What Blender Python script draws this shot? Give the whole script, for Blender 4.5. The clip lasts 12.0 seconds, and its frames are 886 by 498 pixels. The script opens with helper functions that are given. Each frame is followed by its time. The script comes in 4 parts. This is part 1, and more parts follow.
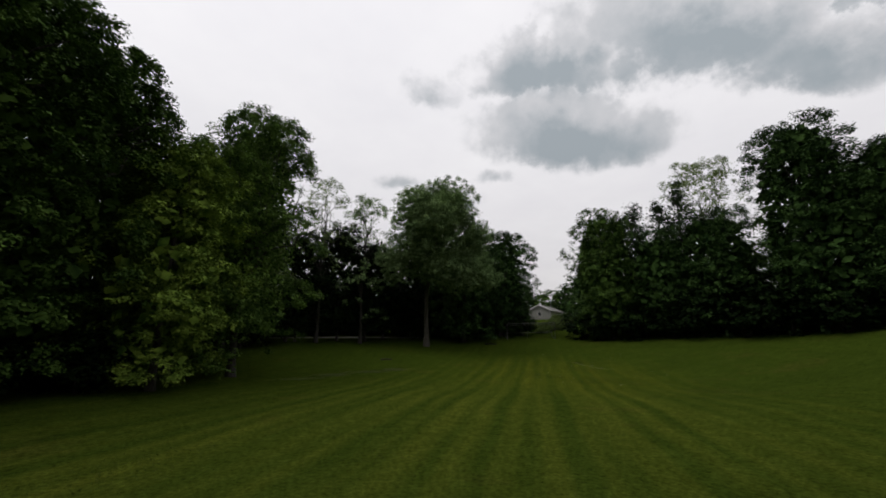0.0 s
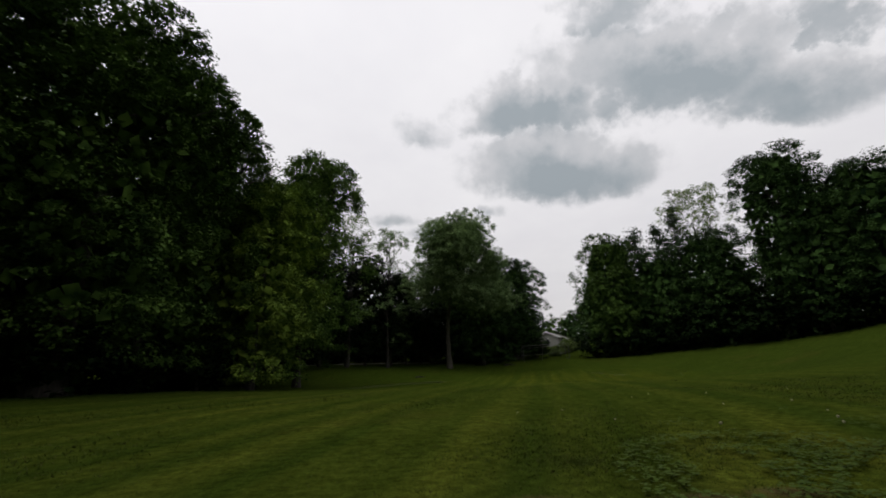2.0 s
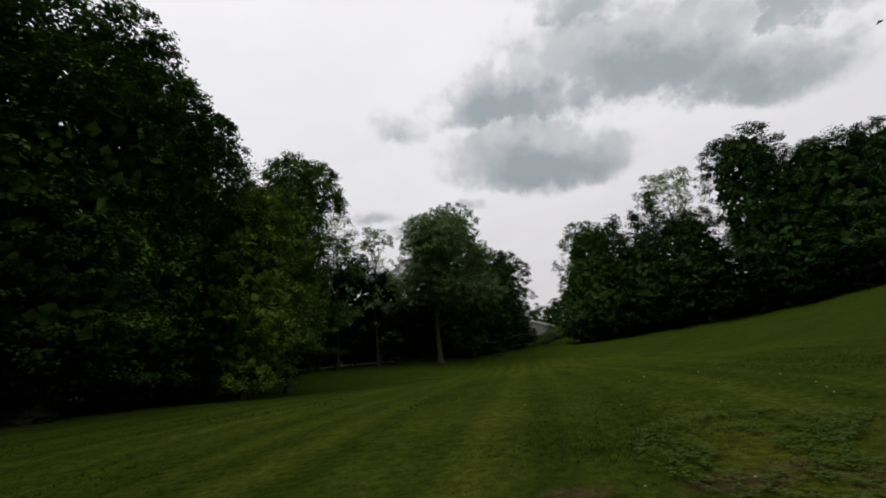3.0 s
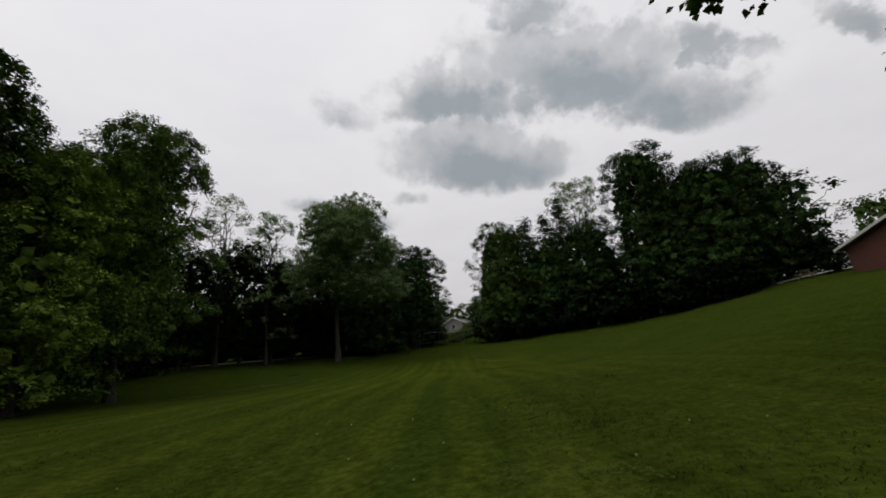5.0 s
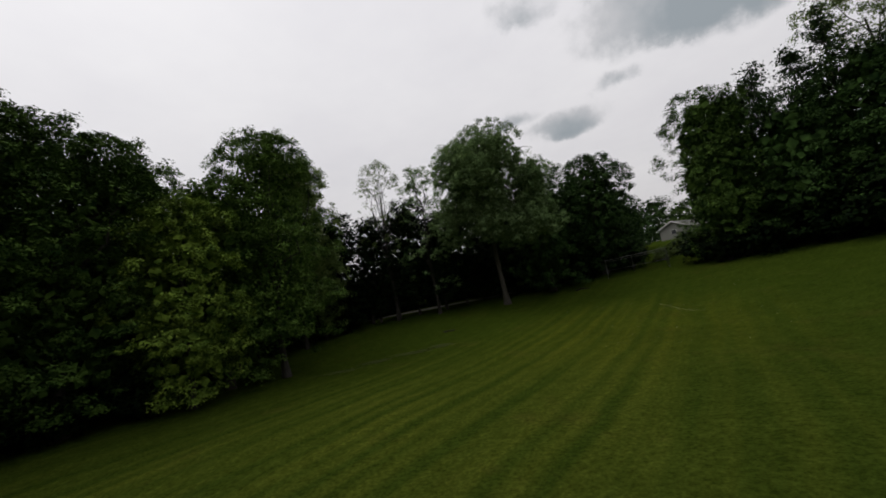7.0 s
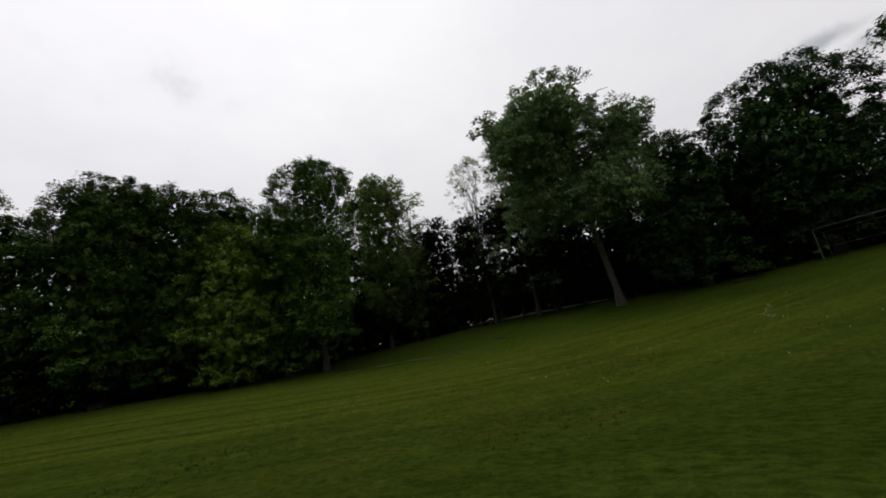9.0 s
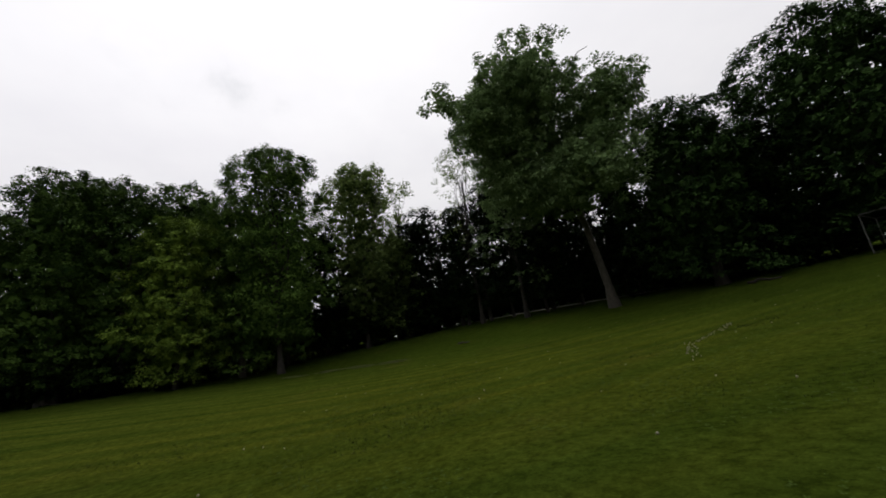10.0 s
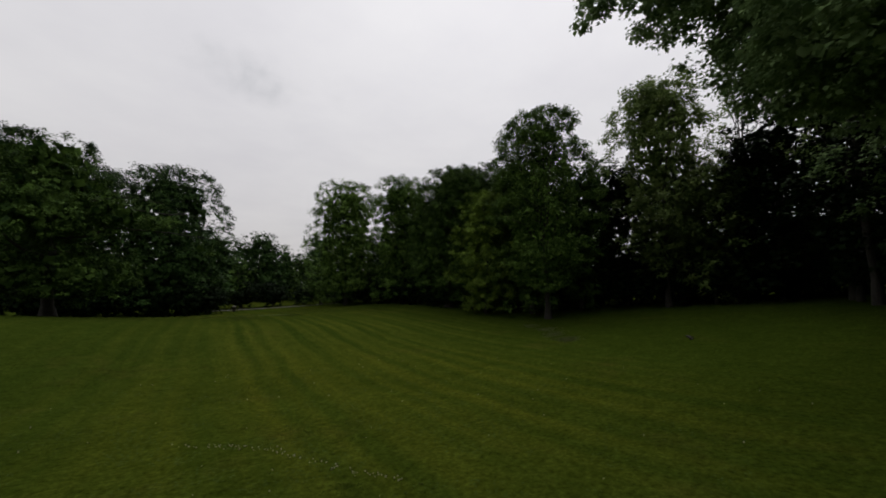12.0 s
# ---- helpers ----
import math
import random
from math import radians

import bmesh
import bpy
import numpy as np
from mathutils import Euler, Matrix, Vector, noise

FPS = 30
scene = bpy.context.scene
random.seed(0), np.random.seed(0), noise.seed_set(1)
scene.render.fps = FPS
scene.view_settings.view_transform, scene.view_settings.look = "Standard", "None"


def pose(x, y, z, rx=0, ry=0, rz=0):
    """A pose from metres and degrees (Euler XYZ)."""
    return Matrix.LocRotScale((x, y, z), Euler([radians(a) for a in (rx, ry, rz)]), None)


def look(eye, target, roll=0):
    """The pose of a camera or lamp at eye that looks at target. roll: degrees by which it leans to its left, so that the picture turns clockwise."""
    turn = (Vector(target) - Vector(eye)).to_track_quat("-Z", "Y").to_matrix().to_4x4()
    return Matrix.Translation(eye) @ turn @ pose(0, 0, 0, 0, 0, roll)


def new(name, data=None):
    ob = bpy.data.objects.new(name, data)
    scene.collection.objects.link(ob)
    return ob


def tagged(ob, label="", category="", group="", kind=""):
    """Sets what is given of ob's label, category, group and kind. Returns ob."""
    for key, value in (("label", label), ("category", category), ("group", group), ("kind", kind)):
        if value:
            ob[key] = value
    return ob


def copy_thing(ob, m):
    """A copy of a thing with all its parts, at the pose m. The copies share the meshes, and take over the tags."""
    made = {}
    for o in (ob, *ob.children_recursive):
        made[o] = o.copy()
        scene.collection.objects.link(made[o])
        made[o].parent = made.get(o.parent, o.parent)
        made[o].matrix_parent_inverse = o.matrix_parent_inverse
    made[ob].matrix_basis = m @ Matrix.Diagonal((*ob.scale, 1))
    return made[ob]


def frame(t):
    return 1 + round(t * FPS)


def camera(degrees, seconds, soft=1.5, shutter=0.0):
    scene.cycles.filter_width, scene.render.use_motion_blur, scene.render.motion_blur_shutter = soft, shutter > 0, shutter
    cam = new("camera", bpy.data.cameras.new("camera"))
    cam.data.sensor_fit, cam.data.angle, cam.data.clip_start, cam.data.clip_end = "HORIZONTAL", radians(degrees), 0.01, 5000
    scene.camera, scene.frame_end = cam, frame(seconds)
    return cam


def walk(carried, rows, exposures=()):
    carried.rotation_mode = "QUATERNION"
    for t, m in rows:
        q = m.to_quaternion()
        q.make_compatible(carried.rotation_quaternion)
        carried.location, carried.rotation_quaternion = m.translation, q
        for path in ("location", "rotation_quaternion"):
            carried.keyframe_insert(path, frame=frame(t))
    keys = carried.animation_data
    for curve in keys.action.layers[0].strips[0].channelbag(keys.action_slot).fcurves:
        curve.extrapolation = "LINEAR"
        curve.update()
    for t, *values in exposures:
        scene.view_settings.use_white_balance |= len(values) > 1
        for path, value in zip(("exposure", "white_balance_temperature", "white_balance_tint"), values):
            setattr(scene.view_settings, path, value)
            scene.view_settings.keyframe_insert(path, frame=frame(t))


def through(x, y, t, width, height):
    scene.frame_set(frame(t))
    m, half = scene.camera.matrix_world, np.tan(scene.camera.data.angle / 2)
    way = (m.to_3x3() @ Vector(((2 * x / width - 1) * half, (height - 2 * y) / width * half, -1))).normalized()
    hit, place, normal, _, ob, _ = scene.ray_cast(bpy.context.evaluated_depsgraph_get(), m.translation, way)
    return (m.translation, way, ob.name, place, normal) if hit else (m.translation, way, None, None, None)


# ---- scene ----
cam = camera(101.0, 12.0, soft=1.85)
PATH = [
    (0, (0.146, -1.494, 2.736), (-0.111, 11.628, 5.895), 0.5),
    (0.5, (-0.979, -2.931, 1.299), (-1.762, 9.975, 5.187), 2.4),
    (1, (-1.936, -3.816, 0.666), (-2.469, 8.968, 4.979), 2.3),
    (1.5, (-2.607, -4.481, 0.385), (-3.046, 8.230, 4.921), 1.6),
    (2, (-3.081, -5.018, 0.493), (-3.162, 7.726, 4.934), -1.7),
    (2.5, (-3.406, -5.264, 0.598), (-2.974, 7.582, 4.743), -5.6),
    (3, (-3.351, -5.084, 0.576), (-2.811, 7.727, 4.802), -5.7),
    (3.5, (-3.128, -4.672, 0.568), (-1.656, 8.058, 4.814), -7.6),
    (3.7, (-3.019, -4.489, 0.554), (-0.926, 8.154, 4.799), -8.2),
    (5.3, (2.283, -2.974, 1.233), (5.003, 9.729, 4.925), -5.0),
    (5.5, (2.807, -2.414, 1.505), (4.744, 10.465, 5.076), -5.9),
    (6, (4.649, -0.518, 2.641), (3.974, 12.725, 5.185), -9.4),
    (6.5, (6.845, 0.652, 3.575), (5.008, 13.808, 5.978), -9.3),
    (7, (8.929, 3.036, 4.018), (3.725, 15.375, 5.705), -10.1),
    (7.5, (11.636, 4.369, 4.733), (4.487, 15.729, 6.144), -10.0),
    (7.7, (12.637, 5.067, 4.778), (4.821, 15.988, 6.134), -9.9),
    (9.3, (19.709, 20.386, 0.664), (7.904, 26.179, 3.718), -8.5),
    (9.5, (19.540, 21.792, 0.813), (7.523, 27.291, 3.569), -8.3),
    (10, (19.137, 25.096, 1.098), (7.118, 30.383, 4.233), -8.0),
    (10.5, (18.755, 28.129, 1.210), (6.283, 32.386, 4.142), -5.7),
    (11, (18.659, 31.388, 1.582), (5.496, 32.956, 4.138), -0.5),
    (11.5, (17.816, 36.230, 2.431), (5.116, 32.078, 4.360), 1.8),
    (12, (16.124, 41.284, 3.441), (6.569, 31.823, 4.644), -0.5),
]
walk(cam, [(t, look(eye, target, roll)) for t, eye, target, roll in PATH],
     exposures=[(0.0, 0.16), (2.0, 0.12), (3.5, 0.08), (5.3, 0.0), (7.5, 0.02), (9.5, 0.12), (10.5, 0.18), (11.2, 0.12), (12.0, -0.06)])


# ---- light: a bright, thinly overcast sky with a few grey clouds, and a soft high sun ----
def node(tree, kind, where=None, **sets):
    n = tree.nodes.new(kind)
    for key, value in sets.items():
        n.inputs[key].default_value = value
    return n


def math_node(tree, op, a, b=None, c=None, clamp=False):
    n = tree.nodes.new("ShaderNodeMath")
    n.operation, n.use_clamp = op, clamp
    for i, v in enumerate((a, b, c)):
        if v is None:
            continue
        if isinstance(v, (int, float)):
            n.inputs[i].default_value = v
        else:
            tree.links.new(v, n.inputs[i])
    return n.outputs[0]


def vec_node(tree, op, a, b=None):
    n = tree.nodes.new("ShaderNodeVectorMath")
    n.operation = op
    for i, v in enumerate((a, b)):
        if v is None:
            continue
        if isinstance(v, tuple):
            n.inputs[i].default_value = v
        else:
            tree.links.new(v, n.inputs[i])
    return n.outputs[0]


def mix_node(tree, fac, a, b, mode="MIX"):
    n = tree.nodes.new("ShaderNodeMix")
    n.data_type, n.blend_type = "RGBA", mode
    for sock, v in ((n.inputs[0], fac), (n.inputs[6], a), (n.inputs[7], b)):
        if isinstance(v, (int, float)):
            sock.default_value = v
        elif isinstance(v, tuple):
            sock.default_value = (*v, 1.0)[:4]
        else:
            tree.links.new(v, sock)
    return n.outputs[2]


def noise_node(tree, vector, scale, detail=4.0, rough=0.55):
    n = tree.nodes.new("ShaderNodeTexNoise")
    n.inputs["Scale"].default_value, n.inputs["Detail"].default_value, n.inputs["Roughness"].default_value = scale, detail, rough
    if vector is not None:
        tree.links.new(vector, n.inputs["Vector"])
    return n


def ramp_node(tree, fac, stops):
    n = tree.nodes.new("ShaderNodeValToRGB")
    while len(n.color_ramp.elements) < len(stops):
        n.color_ramp.elements.new(0.5)
    for e, (p, c) in zip(n.color_ramp.elements, stops):
        e.position, e.color = p, (*c, 1.0)
    tree.links.new(fac, n.inputs[0])
    return n.outputs[0]


SUN_ELEVATION, SUN_TURN = radians(60), radians(250)
world = bpy.data.worlds.new("sky")
scene.world = world
world.use_nodes = True
wt = world.node_tree
wt.nodes.clear()
direction = wt.nodes.new("ShaderNodeTexCoord").outputs["Generated"]
sep = wt.nodes.new("ShaderNodeSeparateXYZ")
wt.links.new(direction, sep.inputs[0])
height = math_node(wt, "MAXIMUM", sep.outputs[2], 0.0)
over = math_node(wt, "ADD", height, 0.1)
comb = wt.nodes.new("ShaderNodeCombineXYZ")
wt.links.new(math_node(wt, "DIVIDE", sep.outputs[0], over), comb.inputs[0])
wt.links.new(math_node(wt, "DIVIDE", sep.outputs[1], over), comb.inputs[1])
cloud_plane = comb.outputs[0]
warp = noise_node(wt, direction, 5.5, 6.0, 0.58)
fleece = noise_node(wt, direction, 17.0, 6.0, 0.62)
shift = vec_node(wt, "MULTIPLY", vec_node(wt, "SUBTRACT", warp.outputs["Color"], (0.5, 0.5, 0.5)), (0.26, 0.40, 0.0))
shift2 = vec_node(wt, "MULTIPLY", vec_node(wt, "SUBTRACT", fleece.outputs["Color"], (0.5, 0.5, 0.5)), (0.10, 0.17, 0.0))
warped = vec_node(wt, "ADD", vec_node(wt, "ADD", cloud_plane, shift), shift2)
sky = wt.nodes.new("ShaderNodeTexSky")
sky.sky_type, sky.sun_disc = "NISHITA", False
sky.sun_elevation, sky.sun_rotation = SUN_ELEVATION, SUN_TURN
blue = vec_node(wt, "MULTIPLY", sky.outputs[0], (0.08, 0.08, 0.08))
# (centre, half size, strength) of each grey cloud on the cloud sheet
CLOUDS = [
    ((0.52, 1.40), (0.38, 0.24), 1.0), ((0.72, 0.90), (0.40, 0.19), 1.0), ((1.08, 0.93), (0.34, 0.17), 0.95),
    ((0.32, 1.04), (0.25, 0.14), 0.9), ((0.45, 0.70), (0.16, 0.07), 0.6), ((1.05, 0.72), (0.24, 0.06), 0.7),
    ((-0.06, 1.15), (0.16, 0.10), 0.22), ((0.19, 1.78), (0.11, 0.10), 0.45), ((-0.01, 2.02), (0.19, 0.17), 0.75),
    ((-0.25, 1.80), (0.16, 0.10), 0.25), ((-1.22, -0.25), (0.32, 0.24), 0.14), ((1.75, 0.30), (0.34, 0.25), 0.6),
    ((0.6, -0.9), (0.5, 0.25), 0.4), ((-0.5, -1.5), (0.5, 0.3), 0.12), ((1.6, -0.4), (0.4, 0.3), 0.5), ((1.40, 0.56), (0.20, 0.06), 0.75),
]
def soft_disc(centre, half, outer, inner, strength):
    off = vec_node(wt, "DIVIDE", vec_node(wt, "SUBTRACT", warped, (*centre, 0.0)), (*half, 1.0))
    length = wt.nodes.new("ShaderNodeVectorMath")
    length.operation = "LENGTH"
    wt.links.new(off, length.inputs[0])
    body = wt.nodes.new("ShaderNodeMapRange")
    body.interpolation_type = "SMOOTHSTEP"
    body.inputs[1].default_value, body.inputs[2].default_value = outer, inner
    body.inputs[3].default_value, body.inputs[4].default_value = 0.0, strength
    wt.links.new(length.outputs["Value"], body.inputs[0])
    return body.outputs[0]


# each cloud has a pale body and a darker base on the side towards the horizon
grey = belly = None
for (cx, cy), (rx, ry), strength in CLOUDS:
    far = math.hypot(cx, cy)
    below = (cx + cx / far * 0.35 * ry, cy + cy / far * 0.35 * ry)
    body, base = soft_disc((cx, cy), (rx, ry), 1.55, 0.15, strength), soft_disc(below, (rx, ry), 1.15, 0.25, strength)
    grey = body if grey is None else math_node(wt, "MAXIMUM", grey, body)
    belly = base if belly is None else math_node(wt, "MAXIMUM", belly, base)
billow = noise_node(wt, direction, 8.0, 6.0, 0.52)
# the billows eat into the rims more than into the middle
puff = math_node(wt, "MULTIPLY", math_node(wt, "SUBTRACT", billow.outputs[0], 0.45), 1.7)
cover = wt.nodes.new("ShaderNodeMapRange")
cover.interpolation_type = "SMOOTHSTEP"
cover.inputs[1].default_value, cover.inputs[2].default_value = 0.08, 0.62
wt.links.new(math_node(wt, "MULTIPLY_ADD", puff, math_node(wt, "MULTIPLY", grey, 4.0, clamp=True), grey), cover.inputs[0])
grey = cover.outputs[0]
belly = math_node(wt, "MULTIPLY_ADD", puff, 0.9, belly, clamp=True)
thin = noise_node(wt, cloud_plane, 0.9, 5.0, 0.6)
veil = ramp_node(wt, thin.outputs[0], [(0.3, (0.80, 0.785, 0.82)), (0.7, (0.92, 0.905, 0.92))])
low = math_node(wt, "POWER", math_node(wt, "SUBTRACT", 1.0, height), 5.0)
veil = mix_node(wt, math_node(wt, "MULTIPLY", low, 0.75), veil, (0.71, 0.665, 0.645))
shade = mix_node(wt, belly, (0.60, 0.60, 0.62), (0.30, 0.345, 0.375))
clouded = mix_node(wt, math_node(wt, "MULTIPLY", grey, 0.90), veil, shade)
colour = mix_node(wt, 0.95, blue, clouded)
# the veiled sun makes a wide glow
toward = (math.cos(SUN_ELEVATION) * math.sin(SUN_TURN), math.cos(SUN_ELEVATION) * math.cos(SUN_TURN), math.sin(SUN_ELEVATION))
facing = wt.nodes.new("ShaderNodeVectorMath")
facing.operation = "DOT_PRODUCT"
wt.links.new(direction, facing.inputs[0])
facing.inputs[1].default_value = toward
glow = math_node(wt, "POWER", math_node(wt, "MAXIMUM", facing.outputs["Value"], 0.0), 5.0)
lift = math_node(wt, "MULTIPLY_ADD", glow, 0.20, math_node(wt, "MULTIPLY_ADD", height, 0.30, 0.76))
colour = vec_node(wt, "SCALE", colour, (0.0, 0.0, 0.0))
wt.links.new(lift, colour.node.inputs["Scale"])
background = wt.nodes.new("ShaderNodeBackground")
background.inputs[1].default_value = 1.0
wt.links.new(colour, background.inputs[0])
wt.links.new(background.outputs[0], wt.nodes.new("ShaderNodeOutputWorld").inputs[0])

sun = new("sun", bpy.data.lights.new("sun", "SUN"))
sun.data.energy, sun.data.angle, sun.data.color = 0.75, radians(30), (1.0, 0.95, 0.86)
sun.matrix_world = Matrix.Rotation(-SUN_TURN, 4, "Z") @ Matrix.Rotation(SUN_ELEVATION - radians(90), 4, "X")


# ---- materials ----
def material(name):
    m = bpy.data.materials.new(name)
    m.use_nodes = True
    t = m.node_tree
    return m, t, t.nodes["Principled BSDF"], t.nodes["Material Output"]


def bump(t, shader, height_socket, strength, distance=0.05):
    b = t.nodes.new("ShaderNodeBump")
    b.inputs["Strength"].default_value, b.inputs["Distance"].default_value = strength, distance
    t.links.new(height_socket, b.inputs["Height"])
    t.links.new(b.outputs[0], shader.inputs["Normal"])


def object_coord(t):
    return t.nodes.new("ShaderNodeTexCoord").outputs["Object"]


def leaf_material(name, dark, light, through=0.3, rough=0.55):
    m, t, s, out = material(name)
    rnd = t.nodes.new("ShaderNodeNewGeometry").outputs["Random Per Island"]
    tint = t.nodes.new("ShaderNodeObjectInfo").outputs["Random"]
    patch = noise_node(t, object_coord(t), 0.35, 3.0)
    # clump-sized noise puts lit and shaded sprays into the leaf colour
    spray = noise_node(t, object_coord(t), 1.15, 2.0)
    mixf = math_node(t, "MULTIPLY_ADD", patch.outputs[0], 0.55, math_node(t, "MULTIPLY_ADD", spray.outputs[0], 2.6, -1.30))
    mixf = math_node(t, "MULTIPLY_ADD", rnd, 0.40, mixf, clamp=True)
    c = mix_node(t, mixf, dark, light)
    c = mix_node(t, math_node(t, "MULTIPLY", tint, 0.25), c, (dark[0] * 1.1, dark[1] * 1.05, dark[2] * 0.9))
    t.links.new(c, s.inputs["Base Color"])
    s.inputs["Roughness"].default_value = rough
    s.inputs["Specular IOR Level"].default_value = 0.02
    tr = t.nodes.new("ShaderNodeBsdfTranslucent")
    t.links.new(c, tr.inputs[0])
    mx = t.nodes.new("ShaderNodeMixShader")
    mx.inputs[0].default_value = through
    t.links.new(s.outputs[0], mx.inputs[1])
    t.links.new(tr.outputs[0], mx.inputs[2])
    t.links.new(mx.outputs[0], out.inputs[0])
    return m


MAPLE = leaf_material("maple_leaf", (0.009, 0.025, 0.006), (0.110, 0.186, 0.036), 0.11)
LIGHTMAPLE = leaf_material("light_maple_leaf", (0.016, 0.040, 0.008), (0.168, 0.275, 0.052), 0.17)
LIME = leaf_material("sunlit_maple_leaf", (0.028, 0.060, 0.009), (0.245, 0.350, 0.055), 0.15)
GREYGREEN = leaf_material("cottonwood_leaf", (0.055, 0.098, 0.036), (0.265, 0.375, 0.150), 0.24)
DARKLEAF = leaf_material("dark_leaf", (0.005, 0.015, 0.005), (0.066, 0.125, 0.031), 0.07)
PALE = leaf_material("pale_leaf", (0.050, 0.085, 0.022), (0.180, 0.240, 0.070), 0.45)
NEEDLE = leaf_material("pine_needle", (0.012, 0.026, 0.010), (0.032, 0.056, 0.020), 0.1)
# near-black leaf with the deep shade under the trees in its colour
SHADED_LEAF = leaf_material("shaded_leaf", (0.003, 0.008, 0.0025), (0.011, 0.022, 0.005), 0.05)
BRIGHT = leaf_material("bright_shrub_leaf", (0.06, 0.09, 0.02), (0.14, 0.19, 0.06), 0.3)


def bark_material(name, dark, light):
    m, t, s, out = material(name)
    o = object_coord(t)
    stretch = vec_node(t, "MULTIPLY", o, (1.0, 1.0, 0.18))
    ridges = noise_node(t, stretch, 14.0, 6.0, 0.65)
    blot = noise_node(t, o, 1.6, 4.0)
    c = ramp_node(t, ridges.outputs[0], [(0.35, dark), (0.68, light)])
    c = mix_node(t, math_node(t, "MULTIPLY", blot.outputs[0], 0.5), c, dark)
    t.links.new(c, s.inputs["Base Color"])
    s.inputs["Roughness"].default_value = 0.92
    bump(t, s, ridges.outputs[0], 0.8, 0.04)
    return m


BARK = bark_material("bark", (0.014, 0.012, 0.010), (0.058, 0.049, 0.040))
PALEBARK = bark_material("pale_bark", (0.034, 0.030, 0.023), (0.12, 0.105, 0.082))


# ---- the lie of the land: a shallow swale that rises to the far end and to the wood ----
LAND = np.array([
    (-1.4, -3.0, -0.30), (-3.2, -5.5, -0.35), (13.0, 34.5, 0.2), (10.6, 37.5, 0.3), (-6.5, 36.9, 0.4), (-6.6, 29.0, 0.05), (-15.3, 25.0, 0.10), (-13.5, 18.0, 0.0), (-12.0, 26.5, -0.35), (-17.0, 46.0, 2.2), (-21.0, 37.0, 1.6), (-10.0, 53.0, 2.5), (-3.0, 49.0, 1.5),
    (9.5, 58.0, 2.5), (24.0, 61.0, 3.4), (33.0, 46.0, 4.0), (44.0, 32.0, 5.2), (47.5, 26.5, 6.3), (-17.0, 12.0, 0.2), (19.5, 21.6, 0.0), (18.7, 31.0, 0.4),
    (10.0, 4.0, 0.4), (29.0, 14.0, 3.4), (41.5, 18.5, 4.6), (-22.0, -6.0, 0.1), (-10.0, -32.0, -1.5), (12.0, -30.0, -1.6), (27.0, 106.0, 8.0),
    (-30.0, 50.0, 2.5), (0.0, 15.0, 0.1), (60.0, 10.0, 6.0), (-60.0, 0.0, 1.0), (-25.0, -75.0, -1.5), (-30.0, 100.0, 5.0),
])


def spline(points):
    xy, z = points[:, :2], points[:, 2]
    n = len(xy)
    r = np.linalg.norm(xy[:, None] - xy[None], axis=2)
    k = np.where(r > 0, r ** 2 * np.log(np.maximum(r, 1e-9)), 0.0) + np.eye(n) * 40.0
    a = np.zeros((n + 3, n + 3))
    a[:n, :n] = k
    a[:n, n] = a[n, :n] = 1
    a[:n, n + 1:] = xy
    a[n + 1:, :n] = xy.T
    return np.linalg.solve(a, np.r_[z, 0, 0, 0])


WEIGHTS = spline(LAND)


def land(x, y):
    x, y = np.asarray(x, float), np.asarray(y, float)
    d = np.hypot(x - 5, y - 20)
    far = np.clip(95.0 / np.maximum(d, 1e-6), 0.0, 1.0)
    px, py = 5 + (x - 5) * far, 20 + (y - 20) * far
    r = np.hypot(px[..., None] - LAND[:, 0], py[..., None] - LAND[:, 1])
    k = np.where(r > 0, r ** 2 * np.log(np.maximum(r, 1e-9)), 0.0)
    return k @ WEIGHTS[:-3] + WEIGHTS[-3] + WEIGHTS[-2] * px + WEIGHTS[-1] * py


def link_mesh(name, verts, faces, mat, parent=None, label="", smooth=False):
    me = bpy.data.meshes.new(name)
    verts, faces = np.asarray(verts, np.float32), np.asarray(faces, np.int32)
    me.vertices.add(len(verts))
    me.vertices.foreach_set("co", verts.ravel())
    k = faces.shape[1]
    me.loops.add(faces.size)
    me.loops.foreach_set("vertex_index", faces.ravel())
    me.polygons.add(len(faces))
    me.polygons.foreach_set("loop_start", np.arange(0, faces.size, k, dtype=np.int32))
    if smooth:
        me.polygons.foreach_set("use_smooth", np.ones(len(faces), bool))
    me.update(calc_edges=True)
    me.materials.append(mat)
    ob = new(name, me)
    if parent is not None:
        ob.parent = parent
    if label:
        tagged(ob, label)
    return ob


def part(name, bm, mat, parent, label=""):
    me = bpy.data.meshes.new(name)
    bm.to_mesh(me)
    bm.free()
    me.materials.append(mat)
    ob = new(name, me)
    ob.parent = parent
    if label:
        tagged(ob, label)
    return ob


def thing(name, x, y, label, category, group="", kind="", turn=0.0, z=None):
    ob = new(name)
    ob.empty_display_size = 0.3
    ob.matrix_basis = pose(x, y, float(land(x, y)) if z is None else z, 0, 0, turn)
    return tagged(ob, label, category, group, kind)


def stretch_axis(inner, step, outer, count):
    core = np.arange(-inner, inner + step / 2, step)
    tail = inner + (outer - inner) * (np.arange(1, count + 1) / count) ** 2.5
    return np.r_[-tail[::-1], core, tail]


GRASS_DARK, GRASS_LIGHT, GRASS_DRY = (0.0200, 0.034, 0.0044), (0.0395, 0.058, 0.0080), (0.078, 0.090, 0.0115)


